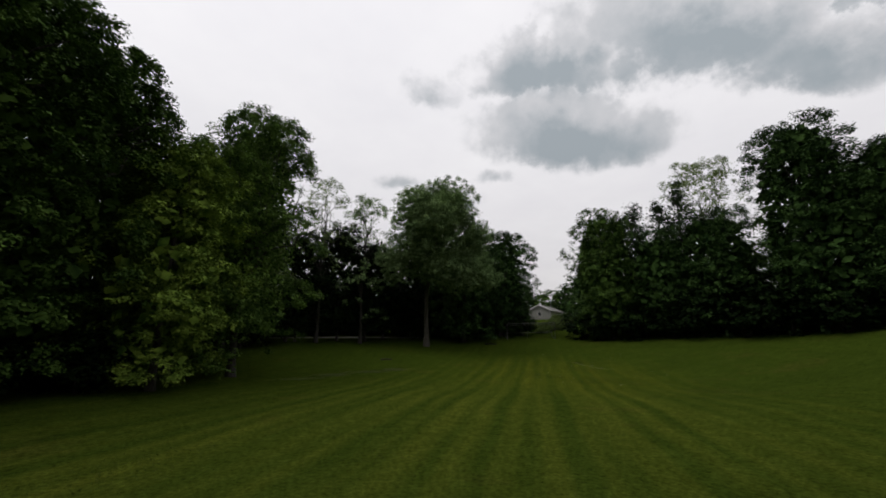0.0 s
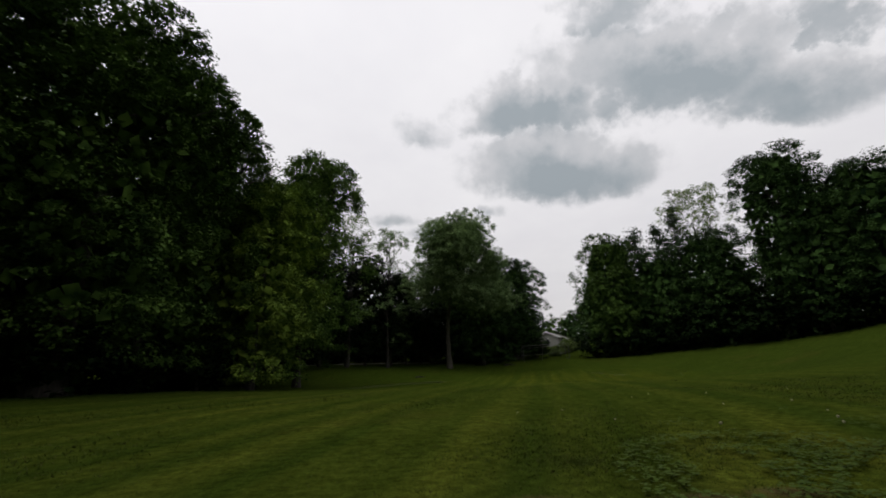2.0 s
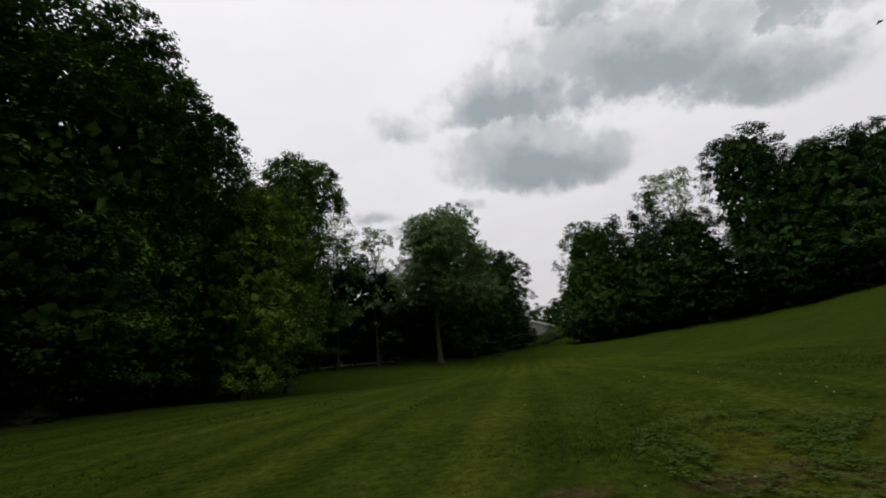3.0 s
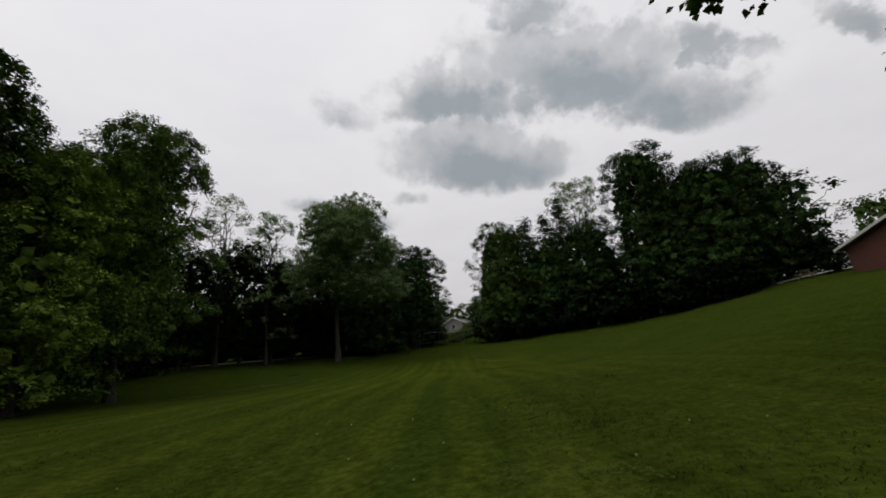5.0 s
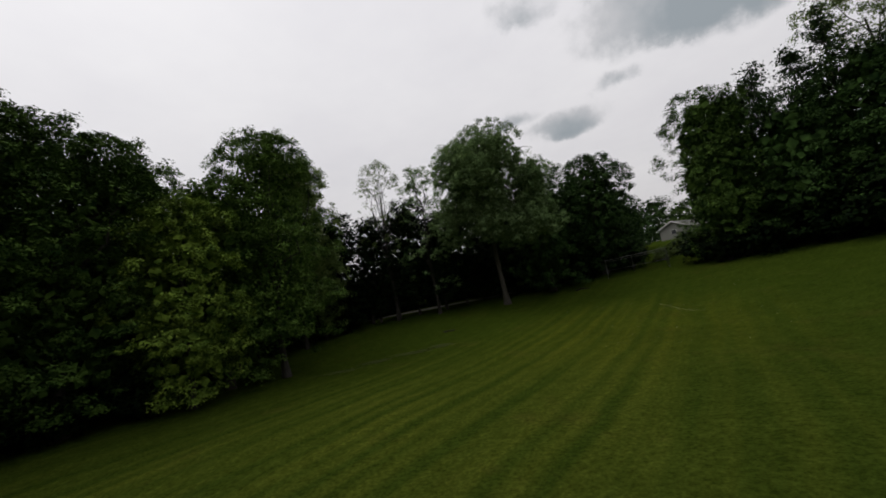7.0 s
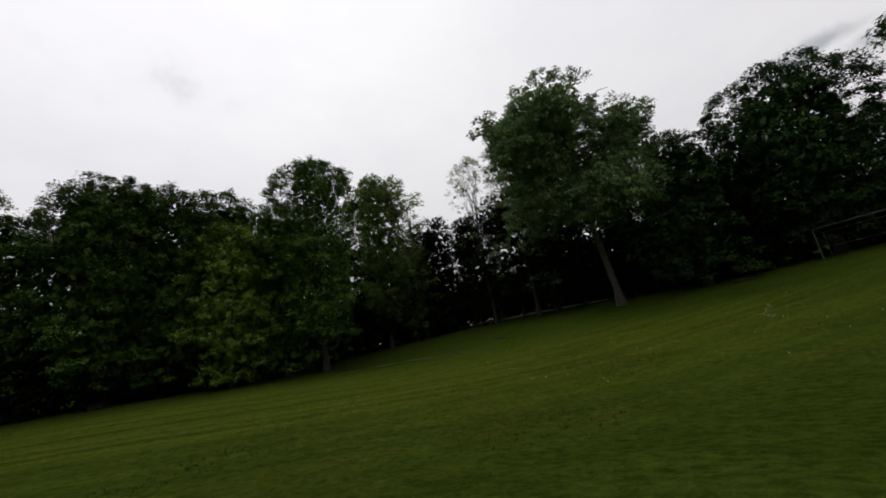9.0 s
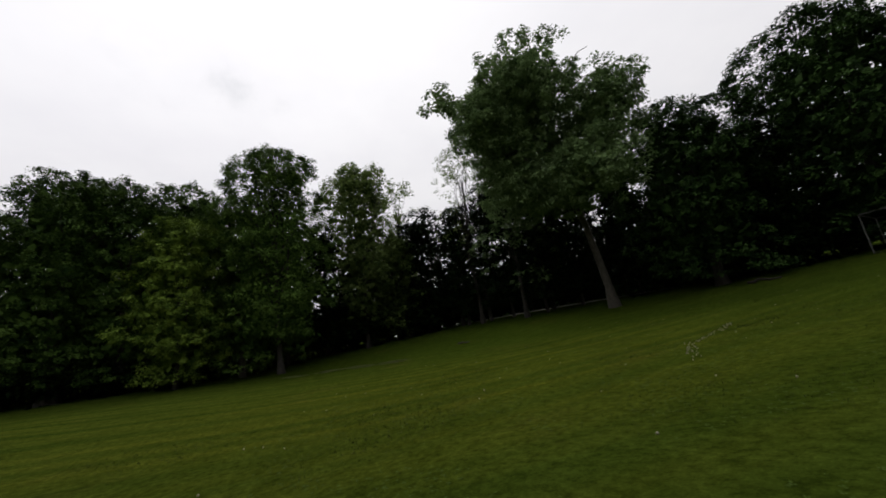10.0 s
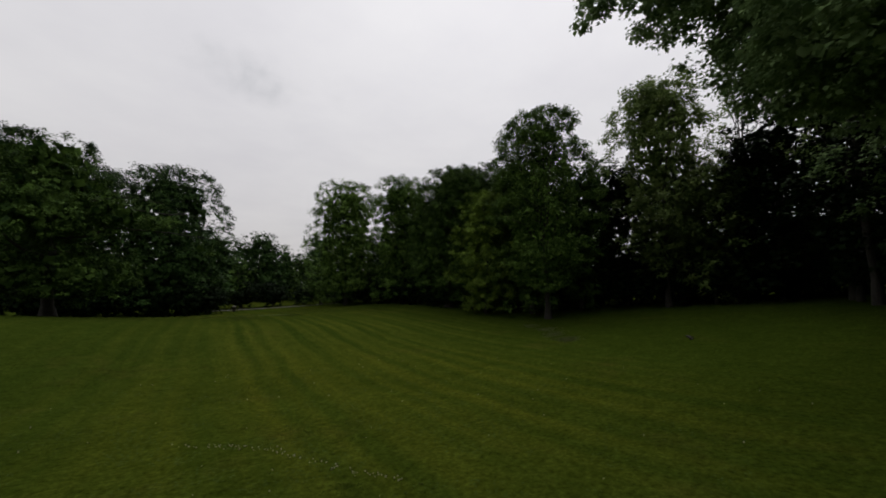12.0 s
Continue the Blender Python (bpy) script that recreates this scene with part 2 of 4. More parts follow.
def ground_material():
    m, t, s, out = material("mown_grass")
    o = object_coord(t)
    sp = t.nodes.new("ShaderNodeSeparateXYZ")
    t.links.new(o, sp.inputs[0])
    # mowing lines run up the field
    across = math_node(t, "SUBTRACT", math_node(t, "MULTIPLY", sp.outputs[0], 0.975), math_node(t, "MULTIPLY", sp.outputs[1], 0.222))
    wob = noise_node(t, o, 0.10, 3.0)
    across = math_node(t, "MULTIPLY_ADD", wob.outputs[0], 1.2, across)
    line = math_node(t, "SINE", math_node(t, "MULTIPLY", across, 2 * math.pi / 1.10))
    swath = math_node(t, "SINE", math_node(t, "MULTIPLY", across, 2 * math.pi / 2.73))
    # uneven swaths: streaks along the mowing direction
    along = math_node(t, "ADD", math_node(t, "MULTIPLY", sp.outputs[1], 0.975), math_node(t, "MULTIPLY", sp.outputs[0], 0.222))
    cv = t.nodes.new("ShaderNodeCombineXYZ")
    t.links.new(across, cv.inputs[0])
    t.links.new(math_node(t, "MULTIPLY", along, 0.035), cv.inputs[1])
    streak = noise_node(t, cv.outputs[0], 1.1, 3.0, 0.6)
    streak = math_node(t, "MULTIPLY_ADD", streak.outputs[0], 5.0, -2.5)
    uneven = math_node(t, "MULTIPLY_ADD", streak, 1.1, math_node(t, "MULTIPLY_ADD", swath, 0.35, math_node(t, "MULTIPLY", line, 0.46)))
    stripe = math_node(t, "MULTIPLY_ADD", uneven, 0.46, 0.42, clamp=True)
    big = noise_node(t, o, 0.055, 4.0)
    mid = noise_node(t, o, 0.6, 6.0, 0.65)
    fine = noise_node(t, o, 9.0, 8.0, 0.7)
    tiny = noise_node(t, o, 45.0, 4.0, 0.7)
    c = mix_node(t, mid.outputs[0], GRASS_DARK, GRASS_LIGHT)
    strong = math_node(t, "MULTIPLY", stripe, math_node(t, "MULTIPLY_ADD", big.outputs[0], 2.8, -0.65, clamp=True))
    fade = t.nodes.new("ShaderNodeMapRange")
    fade.inputs[1].default_value, fade.inputs[2].default_value = 18.0, 33.0
    fade.inputs[3].default_value, fade.inputs[4].default_value = 0.78, 0.14
    t.links.new(math_node(t, "ADD", sp.outputs[1], math_node(t, "MULTIPLY", sp.outputs[0], 0.5)), fade.inputs[0])
    lane = t.nodes.new("ShaderNodeMapRange")
    lane.interpolation_type = "SMOOTHSTEP"
    lane.inputs[1].default_value, lane.inputs[2].default_value = 15.0, 6.0
    lane.inputs[3].default_value, lane.inputs[4].default_value = 0.22, 1.0
    t.links.new(math_node(t, "ABSOLUTE", math_node(t, "SUBTRACT", across, -0.5)), lane.inputs[0])
    c = mix_node(t, math_node(t, "MULTIPLY", math_node(t, "MULTIPLY", strong, fade.outputs[0]), lane.outputs[0]), c, GRASS_DRY)
    # soft yellow patch: the view-angle sheen of the mown rows put into the colour
    thin = vec_node(t, "DIVIDE", vec_node(t, "SUBTRACT", o, (8.5, 30.0, 0.0)), (11.0, 15.0, 1e6))
    reach = t.nodes.new("ShaderNodeVectorMath")
    reach.operation = "LENGTH"
    t.links.new(thin, reach.inputs[0])
    crown = t.nodes.new("ShaderNodeMapRange")
    crown.interpolation_type = "SMOOTHSTEP"
    crown.inputs[1].default_value, crown.inputs[2].default_value = 1.0, 0.2
    crown.inputs[3].default_value, crown.inputs[4].default_value = 0.0, 0.70
    t.links.new(math_node(t, "MULTIPLY_ADD", big.outputs[0], 0.6, math_node(t, "SUBTRACT", reach.outputs["Value"], 0.3)), crown.inputs[0])
    rows = math_node(t, "MULTIPLY_ADD", math_node(t, "MULTIPLY_ADD", uneven, 0.40, 0.38, clamp=True), 0.46, 0.10)
    c = mix_node(t, math_node(t, "MULTIPLY", crown.outputs[0], rows), c, (0.106, 0.104, 0.011))
    dry = ramp_node(t, noise_node(t, o, 0.22, 6.0, 0.7).outputs[0], [(0.56, (0, 0, 0)), (0.72, (1, 1, 1))])
    c = mix_node(t, math_node(t, "MULTIPLY", dry, 0.35), c, (0.062, 0.050, 0.013))
    for (ex, ey), (rx, ry) in (((-1.5, -2.5), (0.5, 0.2)), ((-2.55, -2.4), (0.36, 0.16)), ((-1.0, -2.36), (0.3, 0.15)), ((-0.6, -2.75), (0.6, 0.25))):
        off = vec_node(t, "DIVIDE", vec_node(t, "SUBTRACT", o, (ex, ey, 0.0)), (rx, ry, 1e6))
        ln = t.nodes.new("ShaderNodeVectorMath")
        ln.operation = "LENGTH"
        t.links.new(off, ln.inputs[0])
        ragged = math_node(t, "MULTIPLY_ADD", noise_node(t, o, 6.0, 6.0, 0.7).outputs[0], 1.6, ln.outputs["Value"])
        worn = ramp_node(t, math_node(t, "SUBTRACT", ragged, 0.8), [(0.45, (1, 1, 1)), (1.0, (0, 0, 0))])
        c = mix_node(t, math_node(t, "MULTIPLY", worn, 0.75), c, (0.068, 0.049, 0.024))
    # the lawn is slightly brighter and yellower towards the far side
    far_lawn = t.nodes.new("ShaderNodeMapRange")
    far_lawn.interpolation_type = "SMOOTHSTEP"
    far_lawn.inputs[1].default_value, far_lawn.inputs[2].default_value = 14.0, 34.0
    t.links.new(math_node(t, "MULTIPLY_ADD", big.outputs[0], 14.0, math_node(t, "SUBTRACT", sp.outputs[1], 7.0)), far_lawn.inputs[0])
    c = mix_node(t, far_lawn.outputs[0], c, mix_node(t, 1.0, c, (1.09, 1.10, 1.00), "MULTIPLY"))
    grain = ramp_node(t, fine.outputs[0], [(0.30, (0.38, 0.38, 0.38)), (0.70, (1.52, 1.52, 1.52))])
    c = mix_node(t, 0.85, c, grain, "MULTIPLY")
    blot = ramp_node(t, noise_node(t, o, 2.2, 5.0, 0.65).outputs[0], [(0.34, (0.62, 0.66, 0.62)), (0.62, (1.18, 1.15, 1.18))])
    c = mix_node(t, 0.5, c, blot, "MULTIPLY")
    grain2 = ramp_node(t, tiny.outputs[0], [(0.30, (0.6, 0.6, 0.6)), (0.70, (1.35, 1.35, 1.35))])
    c = mix_node(t, 0.7, c, grain2, "MULTIPLY")
    t.links.new(c, s.inputs["Base Color"])
    s.inputs["Roughness"].default_value = 0.95
    s.inputs["Specular IOR Level"].default_value = 0.0
    h = math_node(t, "ADD", math_node(t, "MULTIPLY", fine.outputs[0], 1.0), math_node(t, "MULTIPLY", tiny.outputs[0], 0.4))
    bump(t, s, h, 0.7, 0.06)
    return m


GROUND = ground_material()
ax = np.sort(stretch_axis(80.0, 1.0, 2400.0, 24)) + 5.0
ay = np.sort(stretch_axis(90.0, 1.0, 2400.0, 24)) + 25.0
gx, gy = np.meshgrid(ax, ay)
gz = land(gx, gy)
bumps = np.array([noise.noise((x * 0.35, y * 0.35, 0.0)) for x, y in zip(gx.ravel(), gy.ravel())]).reshape(gx.shape)
gz = gz + 0.035 * bumps
idx = np.arange(gx.size).reshape(gx.shape)
quads = np.stack([idx[:-1, :-1], idx[:-1, 1:], idx[1:, 1:], idx[1:, :-1]], -1).reshape(-1, 4)
ground = link_mesh("ground", np.stack([gx, gy, gz], -1).reshape(-1, 3), quads, GROUND, smooth=True)
tagged(ground, "mown green lawn with mowing lines and dry patches", "lawn", kind="structure")


# ---- trees ----
def tube(points, radii, sides=8, seed=0):
    points, radii = np.asarray(points, float), np.asarray(radii, float)
    n = len(points)
    tang = np.gradient(points, axis=0)
    tang /= np.linalg.norm(tang, axis=1)[:, None]
    ref = np.where(np.abs(tang[:, 2:3]) > 0.9, [[1.0, 0, 0]], [[0, 0, 1.0]])
    u = np.cross(tang, ref)
    u /= np.linalg.norm(u, axis=1)[:, None]
    v = np.cross(tang, u)
    a = np.arange(sides) * 2 * np.pi / sides
    rng = np.random.default_rng(seed)
    r = radii[:, None] * (1 + 0.10 * rng.standard_normal((1, sides)))
    verts = points[:, None] + r[..., None] * (np.cos(a)[None, :, None] * u[:, None] + np.sin(a)[None, :, None] * v[:, None])
    i = np.arange(n * sides).reshape(n, sides)
    j = np.roll(i, -1, axis=1)
    faces = np.stack([i[:-1], j[:-1], j[1:], i[1:]], -1).reshape(-1, 4)
    return verts.reshape(-1, 3), faces


def limb_points(a, b, rng, sag=0.1, n=7):
    s = np.linspace(0, 1, n)[:, None]
    a, b = np.asarray(a, float), np.asarray(b, float)
    length = np.linalg.norm(b - a)
    p = a + (b - a) * s
    p[:, 2] += sag * length * np.sin(np.pi * s[:, 0])
    p[1:-1] += rng.normal(0, 0.03 * length, (n - 2, 3))
    return p


def leaves(centres, outward, rng, per, spread, size, flat=0.16, droop=0.45, tilt=0.27):
    """Sprays of small folded leaves: each spray is a shelf that reaches outward and hangs at its rim."""
    n = len(centres)
    flatout = outward * np.array([1, 1, 0.15])
    flatout = flatout / (np.linalg.norm(flatout, axis=1)[:, None] + 1e-6)
    cross = np.stack([-flatout[:, 1], flatout[:, 0], np.zeros(n)], -1)
    grow = spread * rng.uniform(0.7, 1.35, (n, 1))
    ang = rng.uniform(0, 2 * np.pi, (n, per))
    rad = np.sqrt(rng.uniform(0.02, 1, (n, per)))
    along, side = np.cos(ang) * rad * 1.15 * grow, np.sin(ang) * rad * 0.85 * grow
    p = centres[:, None] + along[..., None] * flatout[:, None] + side[..., None] * cross[:, None]
    fall = droop * (0.35 * along + 0.55 * rad ** 2 * grow)
    p[..., 2] += -fall + rng.normal(0, 1, (n, per)) * flat * grow
    p = p.reshape(-1, 3)
    axis = (flatout[:, None] * rng.uniform(0.2, 1.0, (n, per, 1)) + cross[:, None] * rng.normal(0, 0.7, (n, per, 1))).reshape(-1, 3)
    axis[:, 2] += -0.30 + 0.25 * rng.standard_normal(len(axis))
    # the blades face the light: up and out of the crown
    up = np.array([0, 0, 0.8]) + np.repeat(outward, per, axis=0) * 0.7 + rng.normal(0, tilt, axis.shape)
    up /= np.linalg.norm(up, axis=1)[:, None] + 1e-9
    axis -= up * np.sum(axis * up, axis=1)[:, None]
    axis /= np.linalg.norm(axis, axis=1)[:, None] + 1e-9
    side = np.cross(axis, up)
    norm = np.cross(side, axis)
    s = size * rng.uniform(0.6, 1.4, (len(p), 1))
    base = p - axis * s * 0.5
    tip = p + axis * s * 0.5 - norm * s * 0.12
    left = p + side * s * 0.42 + norm * s * 0.10
    right = p - side * s * 0.42 + norm * s * 0.10
    verts = np.stack([base, left, tip, right], 1).reshape(-1, 3)
    faces = np.arange(len(verts)).reshape(-1, 4)
    return verts, faces


def sprays(centres, outward, rng, per, spread, size, flat=0.5):
    """Domed tufts of folded leaves: each tuft bulges up and outward, and its rim hangs."""
    n = len(centres)
    grow = spread * rng.uniform(0.65, 1.35, (n, 1, 1))
    d = rng.standard_normal((n, per, 3)) + 0.75 * outward[:, None] + np.array([0, 0, 0.55])
    d /= np.linalg.norm(d, axis=2)[..., None] + 1e-9
    p = centres[:, None] + grow * d * np.array([1, 1, flat]) * rng.uniform(0.25, 1.08, (n, per, 1))
    p[..., 2] += grow[..., 0] * (0.30 * np.clip(outward[:, None, 2], 0, 1) * d[..., 2] - 0.08 * (d[..., 0] ** 2 + d[..., 1] ** 2))
    up = 0.42 * d + 0.10 * outward[:, None] + np.array([0, 0, 1.05]) + rng.normal(0, 0.38, d.shape)
    up = (up / (np.linalg.norm(up, axis=2)[..., None] + 1e-9)).reshape(-1, 3)
    axis = (d + 0.5 * outward[:, None] + rng.normal(0, 0.5, d.shape)).reshape(-1, 3)
    axis[:, 2] -= 0.08
    axis -= up * np.sum(axis * up, axis=1)[:, None]
    axis /= np.linalg.norm(axis, axis=1)[:, None] + 1e-9
    return leaf_quads(p.reshape(-1, 3), axis, up, size * rng.uniform(0.6, 1.4, (n * per, 1)))


def leaf_quads(p, axis, up, s):
    side = np.cross(axis, up)
    base, tip = p - axis * s * 0.5, p + axis * s * 0.5 - up * s * 0.12
    left, right = p + side * s * 0.42 + up * s * 0.10, p - side * s * 0.42 + up * s * 0.10
    verts = np.stack([base, left, tip, right], 1).reshape(-1, 3)
    return verts, np.arange(len(verts)).reshape(-1, 4)


def lobe_skin(lobes, rng, gap, inner=0.25):
    """Tuft centres over the skin of each lobe and some inside it, with their outward directions."""
    cs, os_ = [], []
    for lx, ly, lz, rx, ry, rz in lobes:
        area = 4 * np.pi * ((rx * ry) ** 1.6 / 3 + (rx * rz) ** 1.6 / 3 + (ry * rz) ** 1.6 / 3) ** (1 / 1.6)
        n = max(5, int(area / gap ** 2))
        d = rng.standard_normal((n, 3))
        d /= np.linalg.norm(d, axis=1)[:, None]
        shell = np.where(rng.uniform(0, 1, (n, 1)) < inner, rng.uniform(0.4, 0.8, (n, 1)), rng.uniform(0.82, 1.0, (n, 1)))
        knob = np.array([noise.noise((v[0] * 2.2 + lx, v[1] * 2.2 + ly, v[2] * 2.2 + lz)) for v in d])[:, None]
        cs.append(np.array([lx, ly, lz]) + d * shell * (1 + 0.16 * knob) * np.array([rx, ry, rz]))
        os_.append(d)
    return np.concatenate(cs), np.concatenate(os_)


def sheets(p, rng, size):
    """Broad overlapping leaf sheets deep inside a crown."""
    n = len(p)
    a = rng.standard_normal((n, 3))
    a /= np.linalg.norm(a, axis=1)[:, None]
    b = np.cross(a, rng.standard_normal((n, 3)))
    b /= np.linalg.norm(b, axis=1)[:, None]
    h = size * rng.uniform(0.35, 0.65, (n, 1))
    v = np.stack([p - a * h, p + b * h * 0.8, p + a * h, p - b * h * 0.8], 1).reshape(-1, 3)
    return v, np.arange(len(v)).reshape(-1, 4)


def lobe_heart(lobes, rng, size):
    ps = []
    for lb in np.asarray(lobes, float):
        n = max(4, int(4.19 * lb[3] * lb[4] * lb[5] / (0.8 * size ** 2)))
        d = rng.standard_normal((n, 3))
        d /= np.linalg.norm(d, axis=1)[:, None]
        ps.append(lb[:3] + d * rng.uniform(0.1, 0.70, (n, 1)) * lb[3:])
    return sheets(np.concatenate(ps), rng, size)


def stem(root, r0, top, seed, lean=(0, 0), bark=None):
    hs = np.linspace(-0.4, top, 10)
    f = np.clip(hs / top, 0, 1)
    pts = np.stack([lean[0] * f ** 1.3 + 0.12 * np.sin(hs * 0.5 + seed), lean[1] * f ** 1.3 + 0.12 * np.cos(hs * 0.43 + seed * 2), hs], -1)
    rad = r0 * (1.0 - 0.72 * f) + r0 * 0.7 * np.exp(-np.maximum(hs, 0) / 0.35)
    link_mesh("trunk", *tube(pts, rad, 10, seed), bark or BARK, root, smooth=True)
    return lambda t0: np.array([np.interp(t0 * top, hs, pts[:, i]) for i in range(3)])


def both(a, b):
    return np.concatenate([a[0], b[0]]), np.concatenate([a[1], b[1] + len(a[0])])


def tree(name, x, y, lobes, trunk, label, leaf, bark=None, gap=0.9, per=26, spread=0.75, size=0.26, seed=1, lean=(0, 0), limbs=7,
         category="tree", group="", flat=0.5, inner=0.25, crown_foot=0.6, core=0.9):
    """A tree whose crown is built of lobes. trunk: radius and the height to which it is drawn. lobes: centre and half sizes, from the foot."""
    rng = np.random.default_rng(seed)
    bark = bark or BARK
    root = thing(name, x, y, label, category, group)
    lobes = np.asarray(lobes, float)
    r0, top = trunk
    place = stem(root, r0, top, seed, lean, bark)
    order = rng.permutation(len(lobes))
    for k in range(limbs):
        lb = lobes[order[k % len(lobes)]]
        t0 = rng.uniform(0.35, 0.95)
        start = place(t0)
        d = rng.standard_normal(3)
        d[2] = abs(d[2]) * 0.5
        d /= np.linalg.norm(d)
        end = lb[:3] + d * lb[3:] * rng.uniform(0.1, 0.4)
        if end[2] < start[2]:
            end[2] = start[2] + 0.4
        rr = r0 * (1 - 0.72 * t0) * 0.62
        link_mesh("limb", *tube(limb_points(start, end, rng, 0.06), np.linspace(rr, 0.02, 7), 6, seed + k), bark, root, smooth=True)
    c, o = lobe_skin(lobes, rng, gap, inner)
    c[:, 2] = np.maximum(c[:, 2], crown_foot)
    crown = sprays(c, o, rng, per, spread, size, flat)
    if core:
        crown = both(crown, lobe_heart(lobes, rng, core))
    link_mesh("crown", *crown, leaf, root)
    return root


# outline of a crown: height of the widest part, its width at the foot, and how square the top is
DOME, OVAL, BROAD = (0.42, 0.62, 2.3, 2.0), (0.34, 0.62, 1.7, 1.5), (0.48, 0.66, 2.5, 2.1)


def outline(h, form):
    m, b, p, q = form
    over = np.clip((h - m) / (1 - m), 0, 1)
    return np.where(h > m, (1 - over ** p + 1e-6) ** (1 / q), b + (1 - b) * np.sin(np.pi / 2 * np.clip(h / m, 0, 1)))


def simple_tree(name, x, y, top_z, foot, radius, label, leaf, seed, trunk_r=0.3, count=14, form=DOME, gap=1.0, per=40, spread=0.8, size=0.26,
                flat=0.58, core=0.8, inner=0.36, limbs=7, group="", bare=0.0, knob=0.46, heart=1.0, lean=(0, 0)):
    """A tree with a rounded crown of bulging boughs. count: boughs that bulge; bare: how open its lower crown is; heart: how full its inside."""
    rng = np.random.default_rng(seed)
    root = thing(name, x, y, label, "tree", group)
    height = top_z - float(land(x, y))
    deep = height - foot
    place = stem(root, trunk_r, height * 0.78, seed, lean)
    # boughs spread evenly over the crown
    k = np.arange(count * 2)
    bh = np.clip((k + 0.5) / len(k) + rng.normal(0, 0.04, len(k)), 0.02, 0.97)
    ba = k * 2.399 + rng.normal(0, 0.25, len(k))
    bw = radius * (1 - knob * 0.42) * outline(bh, form)
    bough = np.stack([np.cos(ba) * bw, np.sin(ba) * bw, foot + deep * bh * 0.97], -1)
    reach = radius * rng.uniform(0.30, 0.52, len(k))
    area = 2 * np.pi * radius * 0.8 * deep
    n = int(area / gap ** 2 * 2.3)
    h, a = rng.uniform(0, 1, n), rng.uniform(0, 2 * np.pi, n)
    # as many tufts on the cap as its surface asks for
    cap = rng.uniform(0, 1, n) < 0.22
    h = np.where(cap, 1 - 0.25 * rng.uniform(0, 1, n) ** 1.2, h)
    keep = rng.uniform(0, 1, n) < np.maximum(outline(h, form), 0.25)
    h, a = h[keep], a[keep]
    w = outline(h, form)
    flatten = 1 - knob * 0.42
    base = np.stack([np.cos(a) * w * radius * flatten, np.sin(a) * w * radius * flatten, foot + deep * h * 0.97], -1)
    slope = (outline(np.clip(h - 0.03, 0, 1), form) - outline(np.clip(h + 0.03, 0, 1), form)) * radius / (0.06 * deep)
    o = np.stack([np.cos(a), np.sin(a), np.clip(slope, -0.5, 4.0)], -1)
    o /= np.linalg.norm(o, axis=1)[:, None]
    gapv = base[:, None] - bough[None]
    near = np.linalg.norm(gapv * np.array([1, 1, 1.25]), axis=2) / reach[None]
    pick = np.argmin(near, axis=1)
    rise = np.sqrt(np.clip(1 - near[np.arange(len(h)), pick] ** 2, 0, 1)) * reach[pick]
    c = base + o * (rise * knob * 1.55)[:, None]
    c = c + o * rng.normal(0, 0.035 * radius, (len(h), 1)) + rng.normal(0, 0.12 * spread, (len(h), 3))
    # tufts turn away from the middle of their bough
    away = (c - bough[pick]) / (reach[pick][:, None] + 1e-6)
    o = o * 0.7 + np.clip(away, -1, 1) * 0.6
    o /= np.linalg.norm(o, axis=1)[:, None] + 1e-9
    deeper = rng.uniform(0, 1, len(h)) < inner
    sink = rng.uniform(0.40, 0.70, len(h))[:, None]
    c = np.where(deeper[:, None], c * np.concatenate([sink, sink, np.ones_like(sink)], 1) - np.array([0, 0, 0.35]), c)
    # bays in the lower crown lie open to the dark inside
    bay = np.array([1.15 * noise.noise((v[0] * 0.26 + seed, v[1] * 0.26, v[2] * 0.72)) + 0.35 * noise.noise((v[0] * 0.8, v[1] * 0.8 + seed, v[2] * 1.5)) for v in c])
    under = (base[:, 2] - bough[pick, 2]) / reach[pick]
    bay = bay - 0.9 * np.clip(-0.05 - under, 0, 1) * (h < 0.85)
    keep = (bay > -0.58 + (0.72 + bare) * (1 - h) ** 0.6 + bare * 0.5) | (deeper & (bare < 0.05))
    c, o, h = c[keep], o[keep], h[keep]
    leaning = np.array([lean[0], lean[1], 0]) * (h[:, None] * deep + foot) / height
    c = c + leaning
    c[:, 2] = np.clip(c[:, 2], max(0.5, foot * 0.8), height - 0.25 * spread)
    for j in range(limbs):
        t0 = rng.uniform(0.30, 0.95)
        start = place(t0)
        high = c[c[:, 2] > start[2] + 0.5]
        if not len(high):
            continue
        end = high[rng.integers(len(high))]
        end = start + (end - start) * 0.92
        rr = trunk_r * (1 - 0.72 * t0) * 0.6
        link_mesh("limb", *tube(limb_points(start, end, rng, 0.05), np.linspace(rr, 0.02, 7), 6, seed + j), BARK, root, smooth=True)
    crown = sprays(c, o, rng, per, spread, size, flat)
    if core:
        n = int(1.6 * heart * radius ** 2 * deep / (0.8 * core ** 2))
        hh, aa, rr = rng.uniform(0.06, 0.92, n), rng.uniform(0, 2 * np.pi, n), np.sqrt(rng.uniform(0, 1, n)) * (0.66 if heart == 1 else 0.78)
        ww = outline(hh, form) * radius * rr
        crown = both(crown, sheets(np.stack([np.cos(aa) * ww + lean[0] * hh, np.sin(aa) * ww + lean[1] * hh, foot + deep * hh], -1), rng, core))
    link_mesh("crown", *crown, leaf, root)
    return root


